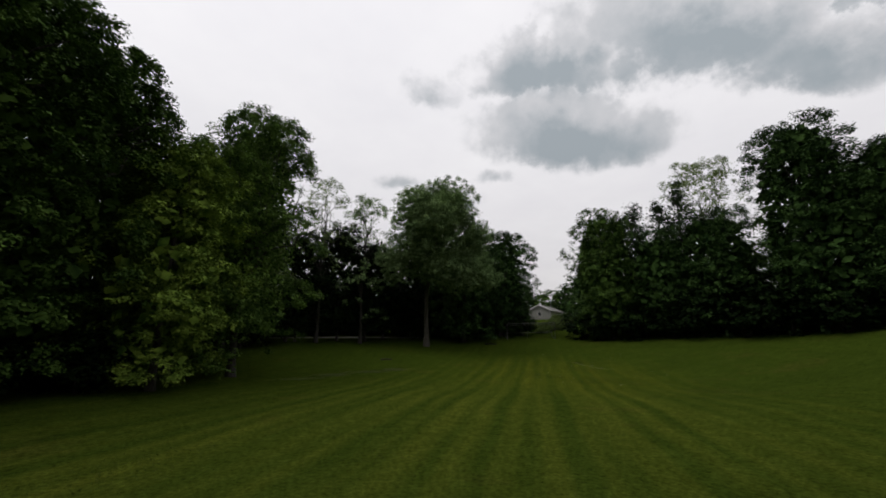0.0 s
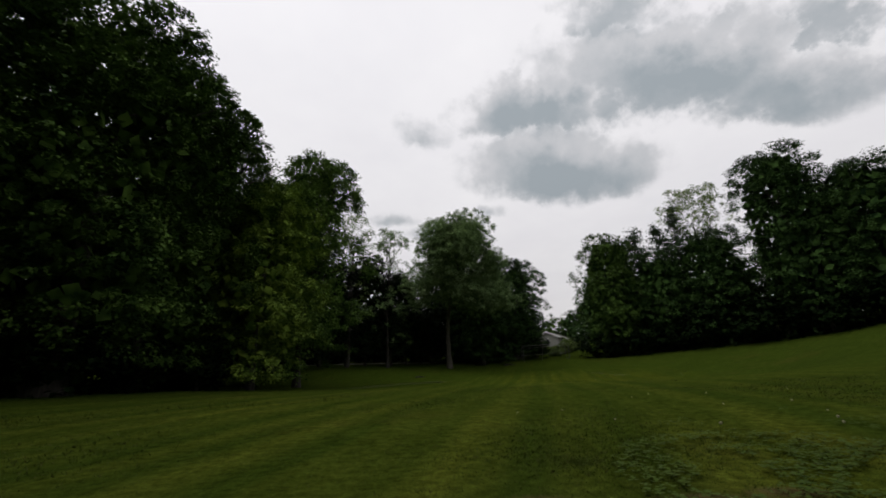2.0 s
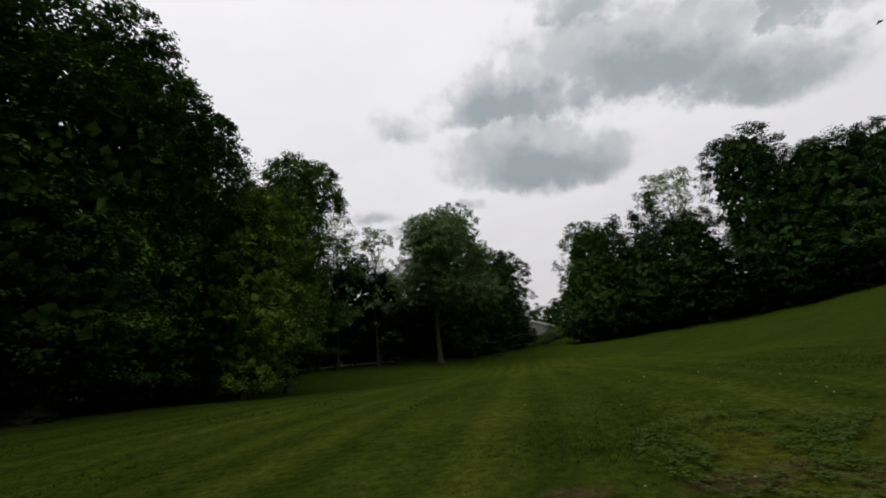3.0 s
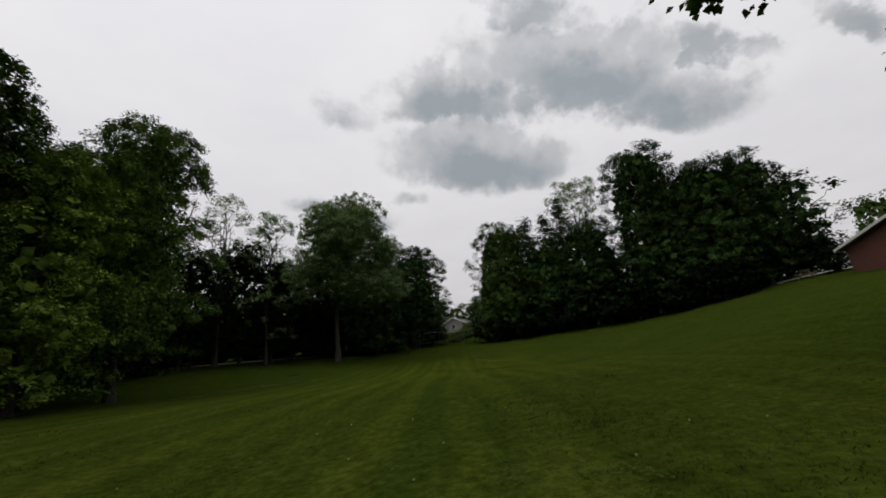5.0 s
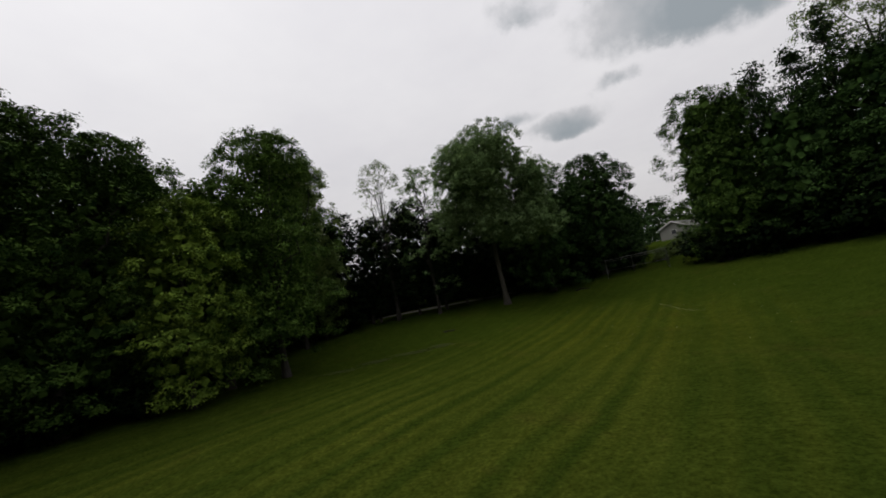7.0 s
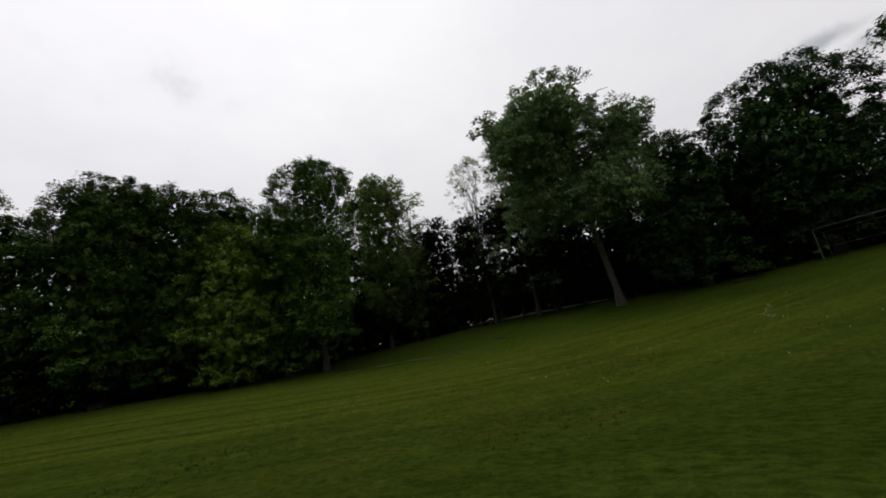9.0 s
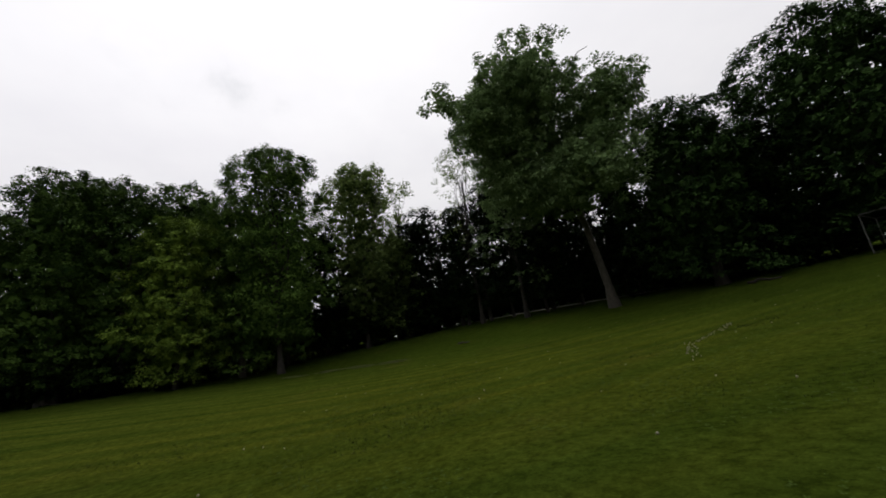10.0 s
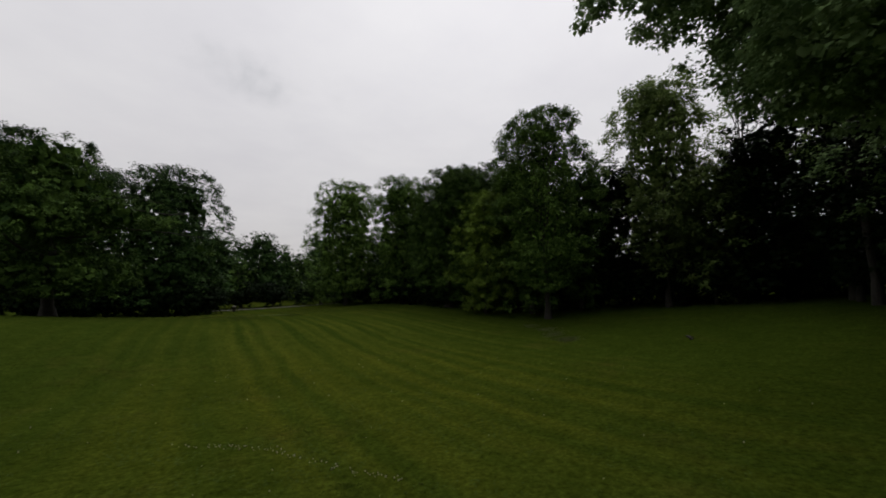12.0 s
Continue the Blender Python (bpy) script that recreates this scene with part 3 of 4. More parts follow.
NEAR = dict(gap=0.76, per=84, spread=0.60, size=0.145, core=0.6)
MIDDLE = dict(gap=1.0, per=56, spread=0.76, size=0.19, core=0.8, bare=-0.15)
FAR = dict(gap=2.1, per=20, spread=1.35, size=0.46, core=1.2, bare=-0.15)
ACROSS = dict(gap=1.25, per=44, spread=0.95, size=0.27, core=1.0)
BACK = dict(gap=1.0, per=56, spread=0.76, size=0.19, core=0.9, bare=-0.28, heart=2.0, knob=0.62)
SOLID = dict(gap=0.86, per=54, spread=0.70, size=0.20, core=0.8)

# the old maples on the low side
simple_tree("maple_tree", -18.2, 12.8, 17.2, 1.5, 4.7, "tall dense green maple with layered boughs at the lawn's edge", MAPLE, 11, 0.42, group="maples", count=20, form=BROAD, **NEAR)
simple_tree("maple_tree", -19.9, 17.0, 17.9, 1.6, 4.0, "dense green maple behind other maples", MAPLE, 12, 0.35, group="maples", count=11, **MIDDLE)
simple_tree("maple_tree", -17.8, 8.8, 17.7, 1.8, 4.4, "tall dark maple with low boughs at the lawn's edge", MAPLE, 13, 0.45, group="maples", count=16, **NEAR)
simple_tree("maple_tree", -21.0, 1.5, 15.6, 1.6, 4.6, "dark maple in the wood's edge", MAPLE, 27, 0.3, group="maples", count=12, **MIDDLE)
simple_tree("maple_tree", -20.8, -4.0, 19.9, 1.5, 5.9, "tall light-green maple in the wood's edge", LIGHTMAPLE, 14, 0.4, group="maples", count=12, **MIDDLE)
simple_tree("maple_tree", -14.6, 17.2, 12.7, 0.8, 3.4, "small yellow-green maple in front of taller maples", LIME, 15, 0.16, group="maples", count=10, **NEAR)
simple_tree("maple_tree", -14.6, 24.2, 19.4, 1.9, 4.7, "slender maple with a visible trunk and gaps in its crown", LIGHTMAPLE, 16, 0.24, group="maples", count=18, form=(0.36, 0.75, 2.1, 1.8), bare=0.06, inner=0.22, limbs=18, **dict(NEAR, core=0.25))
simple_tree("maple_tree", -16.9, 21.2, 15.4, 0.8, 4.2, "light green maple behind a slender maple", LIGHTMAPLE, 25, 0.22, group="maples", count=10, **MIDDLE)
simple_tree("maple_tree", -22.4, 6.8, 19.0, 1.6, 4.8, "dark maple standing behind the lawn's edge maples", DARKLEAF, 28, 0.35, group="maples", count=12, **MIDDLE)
# behind them, thin trees against the sky
simple_tree("ash_tree", -20.5, 32.7, 21.8, 2.5, 4.4, "thin pale-leaved tree seen against the sky", PALE, 17, 0.2, gap=0.95, per=44, spread=0.75, size=0.22, core=0.5, bare=0.04)
simple_tree("ash_tree", -23.4, 38.3, 22.2, 4.0, 2.8, "slim pale-leaved tree with a bare lower trunk", PALE, 18, 0.16, gap=1.2, per=26, spread=0.75, size=0.24, core=0, bare=0.25, form=OVAL, limbs=12)
simple_tree("dying_tree", -16.2, 44.0, 23.3, 7.0, 3.2, "half-bare thin tree with sparse grey-green leaves", PALE, 19, 0.2, gap=0.85, per=20, spread=0.6, size=0.17, limbs=24, core=0, bare=0.05, form=OVAL)
simple_tree("thin_tree", -11.4, 46.5, 21.5, 3.0, 3.9, "thin tree with sparse leaves", GREYGREEN, 20, 0.2, gap=0.85, per=32, spread=0.6, size=0.18, limbs=16, core=0, bare=0.05, form=OVAL)
simple_tree("ash_tree", -21.0, 36.0, 12.5, 1.0, 3.0, "small pale-leaved tree in the gap between taller trees", PALE, 26, 0.12, gap=1.1, per=36, spread=0.75, size=0.24, core=0.6)
# low trees close the wood behind the swale, shade put into their near-black leaves
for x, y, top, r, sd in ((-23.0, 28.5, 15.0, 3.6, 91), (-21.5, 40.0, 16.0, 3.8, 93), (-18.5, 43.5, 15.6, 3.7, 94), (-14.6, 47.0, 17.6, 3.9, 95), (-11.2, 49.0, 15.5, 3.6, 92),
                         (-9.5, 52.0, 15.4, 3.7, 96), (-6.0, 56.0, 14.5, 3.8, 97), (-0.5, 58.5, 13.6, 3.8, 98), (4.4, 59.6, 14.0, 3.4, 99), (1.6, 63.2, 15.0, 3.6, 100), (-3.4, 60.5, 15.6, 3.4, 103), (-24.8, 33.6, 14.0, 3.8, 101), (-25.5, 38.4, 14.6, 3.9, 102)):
    simple_tree("understorey_tree", x, y, top, 1.5 if x < -8 else 0.5, r, "low dense tree under taller ones, their shade in its near-black leaf colour", SHADED_LEAF, sd, 0.14, group="understorey", count=9, gap=1.15, per=28, spread=0.95, size=0.32, core=0.8, bare=-0.35, form=OVAL)
# the big single tree leans out over the lawn
tree("cottonwood_tree", -3.0, 49.0, [(0.8, -6.6, 14.6, 4.8, 5.2, 5.2), (3.2, -7.0, 17.4, 3.8, 3.8, 3.2), (-0.5, -6.4, 16.8, 3.6, 3.6, 3.2), (2.4, -14.0, 14.9, 1.2, 1.1, 1.0),
     (1.4, -9.2, 15.4, 3.0, 2.8, 2.8), (-0.6, -7.6, 12.2, 2.6, 2.4, 2.4), (2.2, -6.8, 9.6, 3.0, 2.8, 2.3), (6.0, -3.2, 13.0, 2.8, 2.8, 2.8), (6.6, -5.6, 8.6, 2.9, 3.0, 2.3),
     (-3.0, -5.0, 10.8, 3.0, 3.0, 3.2), (1.0, -2.0, 12.2, 4.0, 3.2, 4.4), (4.0, -6.0, 8.4, 3.0, 2.6, 2.1), (2.0, -11.2, 14.0, 1.9, 1.8, 1.5), (6.4, -2.8, 15.0, 2.4, 2.4, 2.2)],
     (0.32, 18.0), "tall grey-green tree with a pale bare trunk at the lawn's edge", GREYGREEN, PALEBARK, seed=21, lean=(0.5, -4.2), limbs=18, inner=0.35, gap=0.84, per=52, spread=0.60, size=0.17, flat=0.6, core=0.4)
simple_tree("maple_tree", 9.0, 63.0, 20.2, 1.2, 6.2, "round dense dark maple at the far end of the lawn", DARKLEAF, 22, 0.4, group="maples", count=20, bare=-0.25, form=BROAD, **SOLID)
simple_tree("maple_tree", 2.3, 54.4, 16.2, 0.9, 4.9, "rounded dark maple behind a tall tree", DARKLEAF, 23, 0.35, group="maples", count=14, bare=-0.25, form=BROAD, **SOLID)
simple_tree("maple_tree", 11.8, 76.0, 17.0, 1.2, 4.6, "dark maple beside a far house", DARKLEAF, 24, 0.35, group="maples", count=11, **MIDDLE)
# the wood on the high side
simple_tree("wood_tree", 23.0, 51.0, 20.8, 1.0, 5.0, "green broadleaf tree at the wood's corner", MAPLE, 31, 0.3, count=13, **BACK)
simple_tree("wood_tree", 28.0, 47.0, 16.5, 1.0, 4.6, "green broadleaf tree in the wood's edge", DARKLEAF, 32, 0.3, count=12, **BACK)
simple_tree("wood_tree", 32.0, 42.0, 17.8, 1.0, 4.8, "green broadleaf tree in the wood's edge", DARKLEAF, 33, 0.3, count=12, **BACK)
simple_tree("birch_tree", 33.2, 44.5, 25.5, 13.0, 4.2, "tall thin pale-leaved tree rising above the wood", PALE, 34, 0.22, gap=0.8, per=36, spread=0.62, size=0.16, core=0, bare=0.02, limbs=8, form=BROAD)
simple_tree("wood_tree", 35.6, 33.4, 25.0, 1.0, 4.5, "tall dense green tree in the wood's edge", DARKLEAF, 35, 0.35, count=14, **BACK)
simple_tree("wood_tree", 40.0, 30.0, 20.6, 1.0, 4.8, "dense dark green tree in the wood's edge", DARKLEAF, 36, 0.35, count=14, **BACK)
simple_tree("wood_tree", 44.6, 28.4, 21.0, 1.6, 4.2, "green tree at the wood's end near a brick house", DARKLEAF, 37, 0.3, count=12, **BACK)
# behind the start
simple_tree("wood_tree", -18.0, -17.0, 20.9, 1.2, 6.6, "tall light-green tree at the near wood's edge", LIGHTMAPLE, 41, 0.3, count=12, **MIDDLE)
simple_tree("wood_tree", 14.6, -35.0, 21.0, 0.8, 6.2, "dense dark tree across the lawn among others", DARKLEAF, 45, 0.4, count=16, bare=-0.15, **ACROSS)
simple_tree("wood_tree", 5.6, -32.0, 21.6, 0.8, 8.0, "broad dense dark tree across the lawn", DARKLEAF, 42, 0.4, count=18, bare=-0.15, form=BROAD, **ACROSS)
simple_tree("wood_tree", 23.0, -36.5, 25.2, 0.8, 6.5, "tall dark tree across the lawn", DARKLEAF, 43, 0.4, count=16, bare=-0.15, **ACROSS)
# a tree by the brick house whose boughs reach over the lawn
tree("shade_tree", 17.5, -4.0, [(0, 0, 9.5, 5.2, 5.2, 4.8), (-4.6, 2.6, 8.8, 2.6, 2.4, 1.8), (-6.8, 3.6, 8.2, 1.5, 1.3, 0.8), (-10.9, 3.7, 5.4, 0.45, 0.4, 0.2), (-9.9, 3.9, 6.1, 0.8, 0.7, 0.35), (-3.0, -4.0, 9.5, 3.2, 3.0, 2.6), (4.0, 1.0, 9.5, 3.2, 3.2, 3.0),
     (0.5, 0.5, 13.0, 3.4, 3.4, 2.4), (3.6, 6.6, 6.4, 1.6, 1.6, 1.1), (1.0, 4.4, 8.0, 2.6, 2.4, 2.0), (0.5, -5.0, 7.5, 3.0, 3.0, 2.4), (-1.5, 2.6, 3.4, 3.6, 2.6, 2.4), (2.5, 2.2, 3.6, 3.2, 2.6, 2.4), (-3.5, -1.0, 3.6, 2.6, 2.8, 2.4)],
     (0.4, 10.5), "broad green shade tree on the lawn near a brick house", MAPLE, seed=44, limbs=9, gap=1.0, per=36, spread=0.6, size=0.17, inner=0.4)


def pine(name, x, y, top_z, foot, reach, label, seed, trunk_r=0.25):
    rng = np.random.default_rng(seed)
    h = top_z - float(land(x, y))
    root = thing(name, x, y, label, "pine tree", "pines")
    hs = np.linspace(-0.3, h, 9)
    pts = np.stack([0.15 * np.sin(hs * 0.4 + seed), 0.15 * np.cos(hs * 0.33 + seed), hs], -1)
    link_mesh("trunk", *tube(pts, trunk_r * (1.03 - hs.clip(0) / h), 8, seed), BARK, root, smooth=True)
    centres, out = [], []
    z = foot
    while z < h - 0.3:
        f = (z - foot) / (h - foot)
        r = reach * (1 - f) ** 0.75 * rng.uniform(0.75, 1.15) + 0.25
        for _ in range(rng.integers(4, 7)):
            a = rng.uniform(0, 2 * np.pi)
            rr = r * rng.uniform(0.6, 1.1)
            zz = z + rng.uniform(-0.45, 0.45)
            end = np.array([np.cos(a) * rr, np.sin(a) * rr, zz + rng.uniform(0.0, 0.4) * rr])
            link_mesh("bough", *tube(limb_points((0, 0, zz), end, rng, -0.03, 5), np.linspace(0.05, 0.012, 5), 5, seed), BARK, root, smooth=True)
            for q in np.linspace(0.35, 1.0, max(2, int(rr / 0.55))):
                centres.append(np.array([0, 0, zz]) + (end - [0, 0, zz]) * q)
                out.append((np.cos(a), np.sin(a), 0.2))
        z += rng.uniform(0.6, 0.95)
    v, f4 = leaves(np.array(centres), np.array(out), rng, 30, 0.50, 0.20, 0.40, 0.1, 0.8)
    link_mesh("needles", v, f4, NEEDLE, root)
    return root


pine("pine_tree", 26.4, 48.6, 21.7, 11.0, 2.2, "dark pine with a thin crown above the wood", 61)
pine("pine_tree", 28.6, 46.5, 21.4, 11.0, 2.2, "dark pine with a thin crown above the wood", 62)
pine("pine_tree", 30.4, 45.0, 23.2, 12.0, 2.6, "tall dark pine above the wood", 63)
pine("pine_tree", 15.5, -40.5, 26.5, 8.0, 4.0, "tall dark pine across the lawn", 64, 0.35)
pine("spruce_tree", -16.8, 45.5, 15.3, 1.5, 3.0, "dark cone-shaped spruce behind the lawn", 65)
pine("spruce_tree", -12.0, 50.5, 13.5, 1.5, 3.0, "dark cone-shaped spruce behind the lawn", 66)
pine("spruce_tree", -19.5, 43.5, 12.0, 1.5, 2.8, "dark cone-shaped spruce behind the lawn", 67)

# woods behind the edges: a few kinds, repeated
rng = np.random.default_rng(7)
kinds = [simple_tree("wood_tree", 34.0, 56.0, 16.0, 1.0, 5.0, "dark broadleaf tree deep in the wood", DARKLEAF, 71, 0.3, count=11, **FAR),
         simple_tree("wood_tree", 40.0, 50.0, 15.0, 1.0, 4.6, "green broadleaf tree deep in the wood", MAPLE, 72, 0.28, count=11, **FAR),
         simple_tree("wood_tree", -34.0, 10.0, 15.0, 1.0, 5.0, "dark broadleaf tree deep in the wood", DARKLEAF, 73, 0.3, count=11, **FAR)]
DEEP = [
    (30, 54, 1.0), (38, 44, 1.05), (43, 38, 1.0), (48, 34, 1.0), (28, 60, 1.0), (52, 30, 0.9), (36, 62, 1.0), (46, 46, 1.0),
    (24, 58, 0.95), (50, 40, 0.95), (-26, 8, 0.95), (-26, 14, 1.0), (-27, 21, 0.95), (-28, 2, 1.0), (-28, -6, 1.0), (-32, 17, 0.95),
    (-19.5, 25, 0.72), (-24, 23.5, 1.05), (-26, -14, 1.0), (-33, -6, 1.05), (-24, -22, 0.95), (-9, 63, 0.85), (-3, 65, 0.95), (5, 68, 0.95), (-21, 58, 0.9),
    (-15, 61, 0.9), (8, 73, 0.9), (-34, -22, 1.0), (-36, -34, 1.0), (-29, -48, 1.0), (-40, -52, 1.1), (-30, -78, 1.2), (-20, -82, 1.25),
    (-12, -80, 1.2), (-3, -74, 1.1), (-3, -46, 1.15), (2, -38, 1.1), (9, -44, 1.3), (18, -46, 1.3), (28, -44, 1.3), (-20, -30, 0.9), (32, -34, 1.3),
    (-12, -73, 1.22), (-15, -66, 1.2), (-22, -72, 1.28), (-25, -65, 1.25), (-32.5, -69, 1.32), (-34, -59, 1.28),
    (34, 92, 0.95), (30, 119, 0.9), (25, 122, 0.85), (20, 114, 0.85), (36, 118, 0.9), (34, 84, 1.0), (14, 94, 0.85), (40, 72, 1.0), (14, 86, 0.8), (36, 112, 0.8), (64, 28, 0.8), (70, 18, 0.75), (62, 38, 0.85), (44, -14, 1.1), (36, -24, 1.2), (56, -6, 1.0),
]
for i, (x, y, k) in enumerate(DEEP):
    x, y = x + rng.uniform(-1.2, 1.2), y + rng.uniform(-1.2, 1.2)
    m = pose(x, y, float(land(x, y)) - 0.1, 0, 0, rng.uniform(0, 360))
    made = copy_thing(kinds[i % 3], m)
    made.scale = (k * rng.uniform(0.9, 1.15), k * rng.uniform(0.9, 1.15), k * rng.uniform(0.92, 1.08))


# undergrowth along the wood's edge; near-black leaves stand in for deep shade
def bush(name, x, y, radius, height, label, leaf, seed, group="undergrowth", **kw):
    rng = np.random.default_rng(seed)
    root = thing(name, x, y, label, "shrub", group)
    lobes = [(0, 0, height * 0.45, radius * 0.8, radius * 0.8, height * 0.5)]
    for k in range(5):
        a, s = 1.26 * k + rng.uniform(-0.3, 0.3), radius * rng.uniform(0.38, 0.55)
        lobes.append((np.cos(a) * radius * 0.6, np.sin(a) * radius * 0.6, height * rng.uniform(0.3, 0.75), s, s, s * 0.8))
    for k in range(5):
        a = rng.uniform(0, 6.28)
        end = (np.cos(a) * radius * 0.5, np.sin(a) * radius * 0.5, height * 0.7)
        link_mesh("stem", *tube(limb_points((0, 0, -0.2), end, rng, 0.05), np.linspace(0.06, 0.015, 7), 5, seed + k), BARK, root, smooth=True)
    c, o = lobe_skin(lobes, rng, kw.get("gap", 1.1), 0.3)
    c[:, 2] = np.maximum(c[:, 2], 0.15)
    n = int(26 * radius * height)
    d = rng.normal(0, 1, (n, 3))
    d *= (rng.uniform(0, 1, n) ** 0.4 / np.linalg.norm(d, axis=1))[:, None]
    inside = np.stack([d[:, 0] * radius * 0.72, d[:, 1] * radius * 0.72, height * (0.44 + 0.36 * d[:, 2])], -1)
    foliage = both(sprays(c, o, rng, kw.get("per", 13), kw.get("spread", 0.7), kw.get("size", 0.30)), sheets(inside, rng, 0.55))
    link_mesh("foliage", *foliage, leaf, root)
    return root


shrubs = [bush("shrub", -22.5, 9.0, 2.6, 4.2, "dense undergrowth shrub under the maples, deep shade in its near-black leaf colour", SHADED_LEAF, 81),
          bush("shrub", -22.0, 2.0, 2.3, 3.4, "dense undergrowth shrub at the wood's edge, deep shade in its near-black leaf colour", SHADED_LEAF, 82)]
EDGE = [(-21, -9, 1.1), (-20.5, -4, 1.0), (-20, 1, 1.0), (-18.6, 4.5, 0.8), (-17.4, 8.6, 0.75), (-17.2, 12.0, 0.7), (-16.6, 15.2, 0.7), (-18.5, 18.2, 0.9), (-21, 22, 1.0),
        (-22, 5, 1.2), (-21.5, 10, 1.2), (-21.5, 14, 1.2), (-23, 25.5, 1.1), (-23.5, 29, 1.2), (-22, 33, 1.2), (-21, 37, 1.2), (-22, 41, 1.2), (-24.5, 50.5, 1.3), (-20.5, 53.5, 1.3),
        (-16.5, 56.5, 1.2), (-12, 59, 1.2), (0, 60, 1.1), (5.5, 58, 1.0), (13, 63.5, 1.0), (-25, 32, 1.5), (-24.5, 36, 1.5), (-25, 40, 1.5), (-8, 60.5, 1.2),
        (20.5, 55, 1.1), (21.5, 51, 1.0), (24.5, 47.5, 1.2), (27, 44.5, 1.1), (29, 41.5, 1.2), (31.5, 38, 1.1), (32.5, 34.5, 1.2), (34.5, 31, 1.1), (37.5, 28, 1.2), (39.5, 28.5, 1.2), (44.6, 22.9, 0.5), (41.5, 29, 1.3), (43.5, 30.5, 1.5), (47.5, 28.5, 1.3), (49.5, 27, 1.2), (36.5, 34, 1.7), (33, 40, 1.7), (29.5, 45.5, 1.7),
        (-20, -13, 1.1), (-20, -20, 1.2), (-23, -27, 1.2), (0, -29, 1.2), (4, -26, 1.2), (8, -26, 1.2), (12, -30, 1.3), (16, -33, 1.3), (20, -32, 1.3), (25, -31, 1.3), (30, -32, 1.3), (-28, -34, 1.2),
        (-22.5, 52.5, 1.3), (-31, 47, 2.0), (-30, 52, 2.0), (-27, 56, 2.0), (-24, 59, 2.0), (-19, 62.5, 2.0), (-10, 65, 2.0), (-29, 33, 1.9), (-27.5, 40, 1.6), (-27, 45, 1.6), (-25.5, 48.5, 1.6), (-21.5, 56, 1.6), (-18, 58.5, 1.6), (-13, 61, 1.6), (-29, 50, 1.8), (-25, 53.5, 1.7), (-15, 63, 1.8), (-6.5, 63, 1.6), (-1, 63, 1.5), (-28, 37, 1.8), (-28.5, 43, 1.8), (-26, 29.5, 1.5), (-25, 11, 1.4), (-25, 16, 1.4), (-25, 5, 1.4), (-25, -1, 1.4), (-14, 58, 1.3), (-5, 61, 1.3), (3, 61, 1.3), (8, 66, 1.3), (5.5, 63.5, 1.2), (11, 67, 1.2), (-26, -33, 1.4), (-20, -38, 1.4), (-15, -41, 1.4), (-10, -45, 1.4), (-4.5, -48, 1.4), (-24, -10, 1.4), (14, -38, 1.5), (5, -37, 1.5)]
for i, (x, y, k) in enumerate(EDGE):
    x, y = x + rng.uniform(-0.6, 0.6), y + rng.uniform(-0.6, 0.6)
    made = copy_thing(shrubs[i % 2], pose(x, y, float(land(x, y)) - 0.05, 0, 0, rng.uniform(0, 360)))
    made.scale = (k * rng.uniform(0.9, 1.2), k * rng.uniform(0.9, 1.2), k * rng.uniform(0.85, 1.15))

# far woods all round the horizon
n = 5200
a = rng.uniform(0, 2 * np.pi, n)
r = 170 + 70 * rng.uniform(0, 1, n) ** 1.2
fx, fy = 5 + np.cos(a) * r, 20 + np.sin(a) * r
crest = np.array([9 + 4.5 * noise.noise((math.cos(v) * 9, math.sin(v) * 9, 0.0)) + 2.5 * noise.noise((math.cos(v) * 31, math.sin(v) * 31, 3.0)) for v in a])
fz = land(fx, fy) + crest * np.sqrt(rng.uniform(0.0, 1, n))
c = np.stack([fx, fy, fz], -1)
o = np.stack([np.cos(a), np.sin(a), np.full(n, 0.3)], -1)
woods = link_mesh("far_woods", *leaves(c, o, rng, 7, 2.4, 2.0, 0.5, 0.3, 0.8), DARKLEAF)
tagged(woods, "distant belt of dark green woodland", "woodland", kind="stuff")


# ---- surfaces of built things ----
def plain(name, base, rough=0.6, vary=0.25, scale=3.0, metal=0.0):
    m, t, sh, out = material(name)
    o = object_coord(t)
    n1, n2 = noise_node(t, o, scale, 6.0, 0.65), noise_node(t, o, scale * 9, 4.0, 0.6)
    dark = tuple(v * (1 - vary) for v in base)
    c = mix_node(t, n1.outputs[0], dark, base)
    c = mix_node(t, math_node(t, "MULTIPLY", n2.outputs[0], 0.3), c, tuple(v * 0.6 for v in base))
    t.links.new(c, sh.inputs["Base Color"])
    sh.inputs["Roughness"].default_value, sh.inputs["Metallic"].default_value = rough, metal
    bump(t, sh, n2.outputs[0], 0.25, 0.01)
    return m


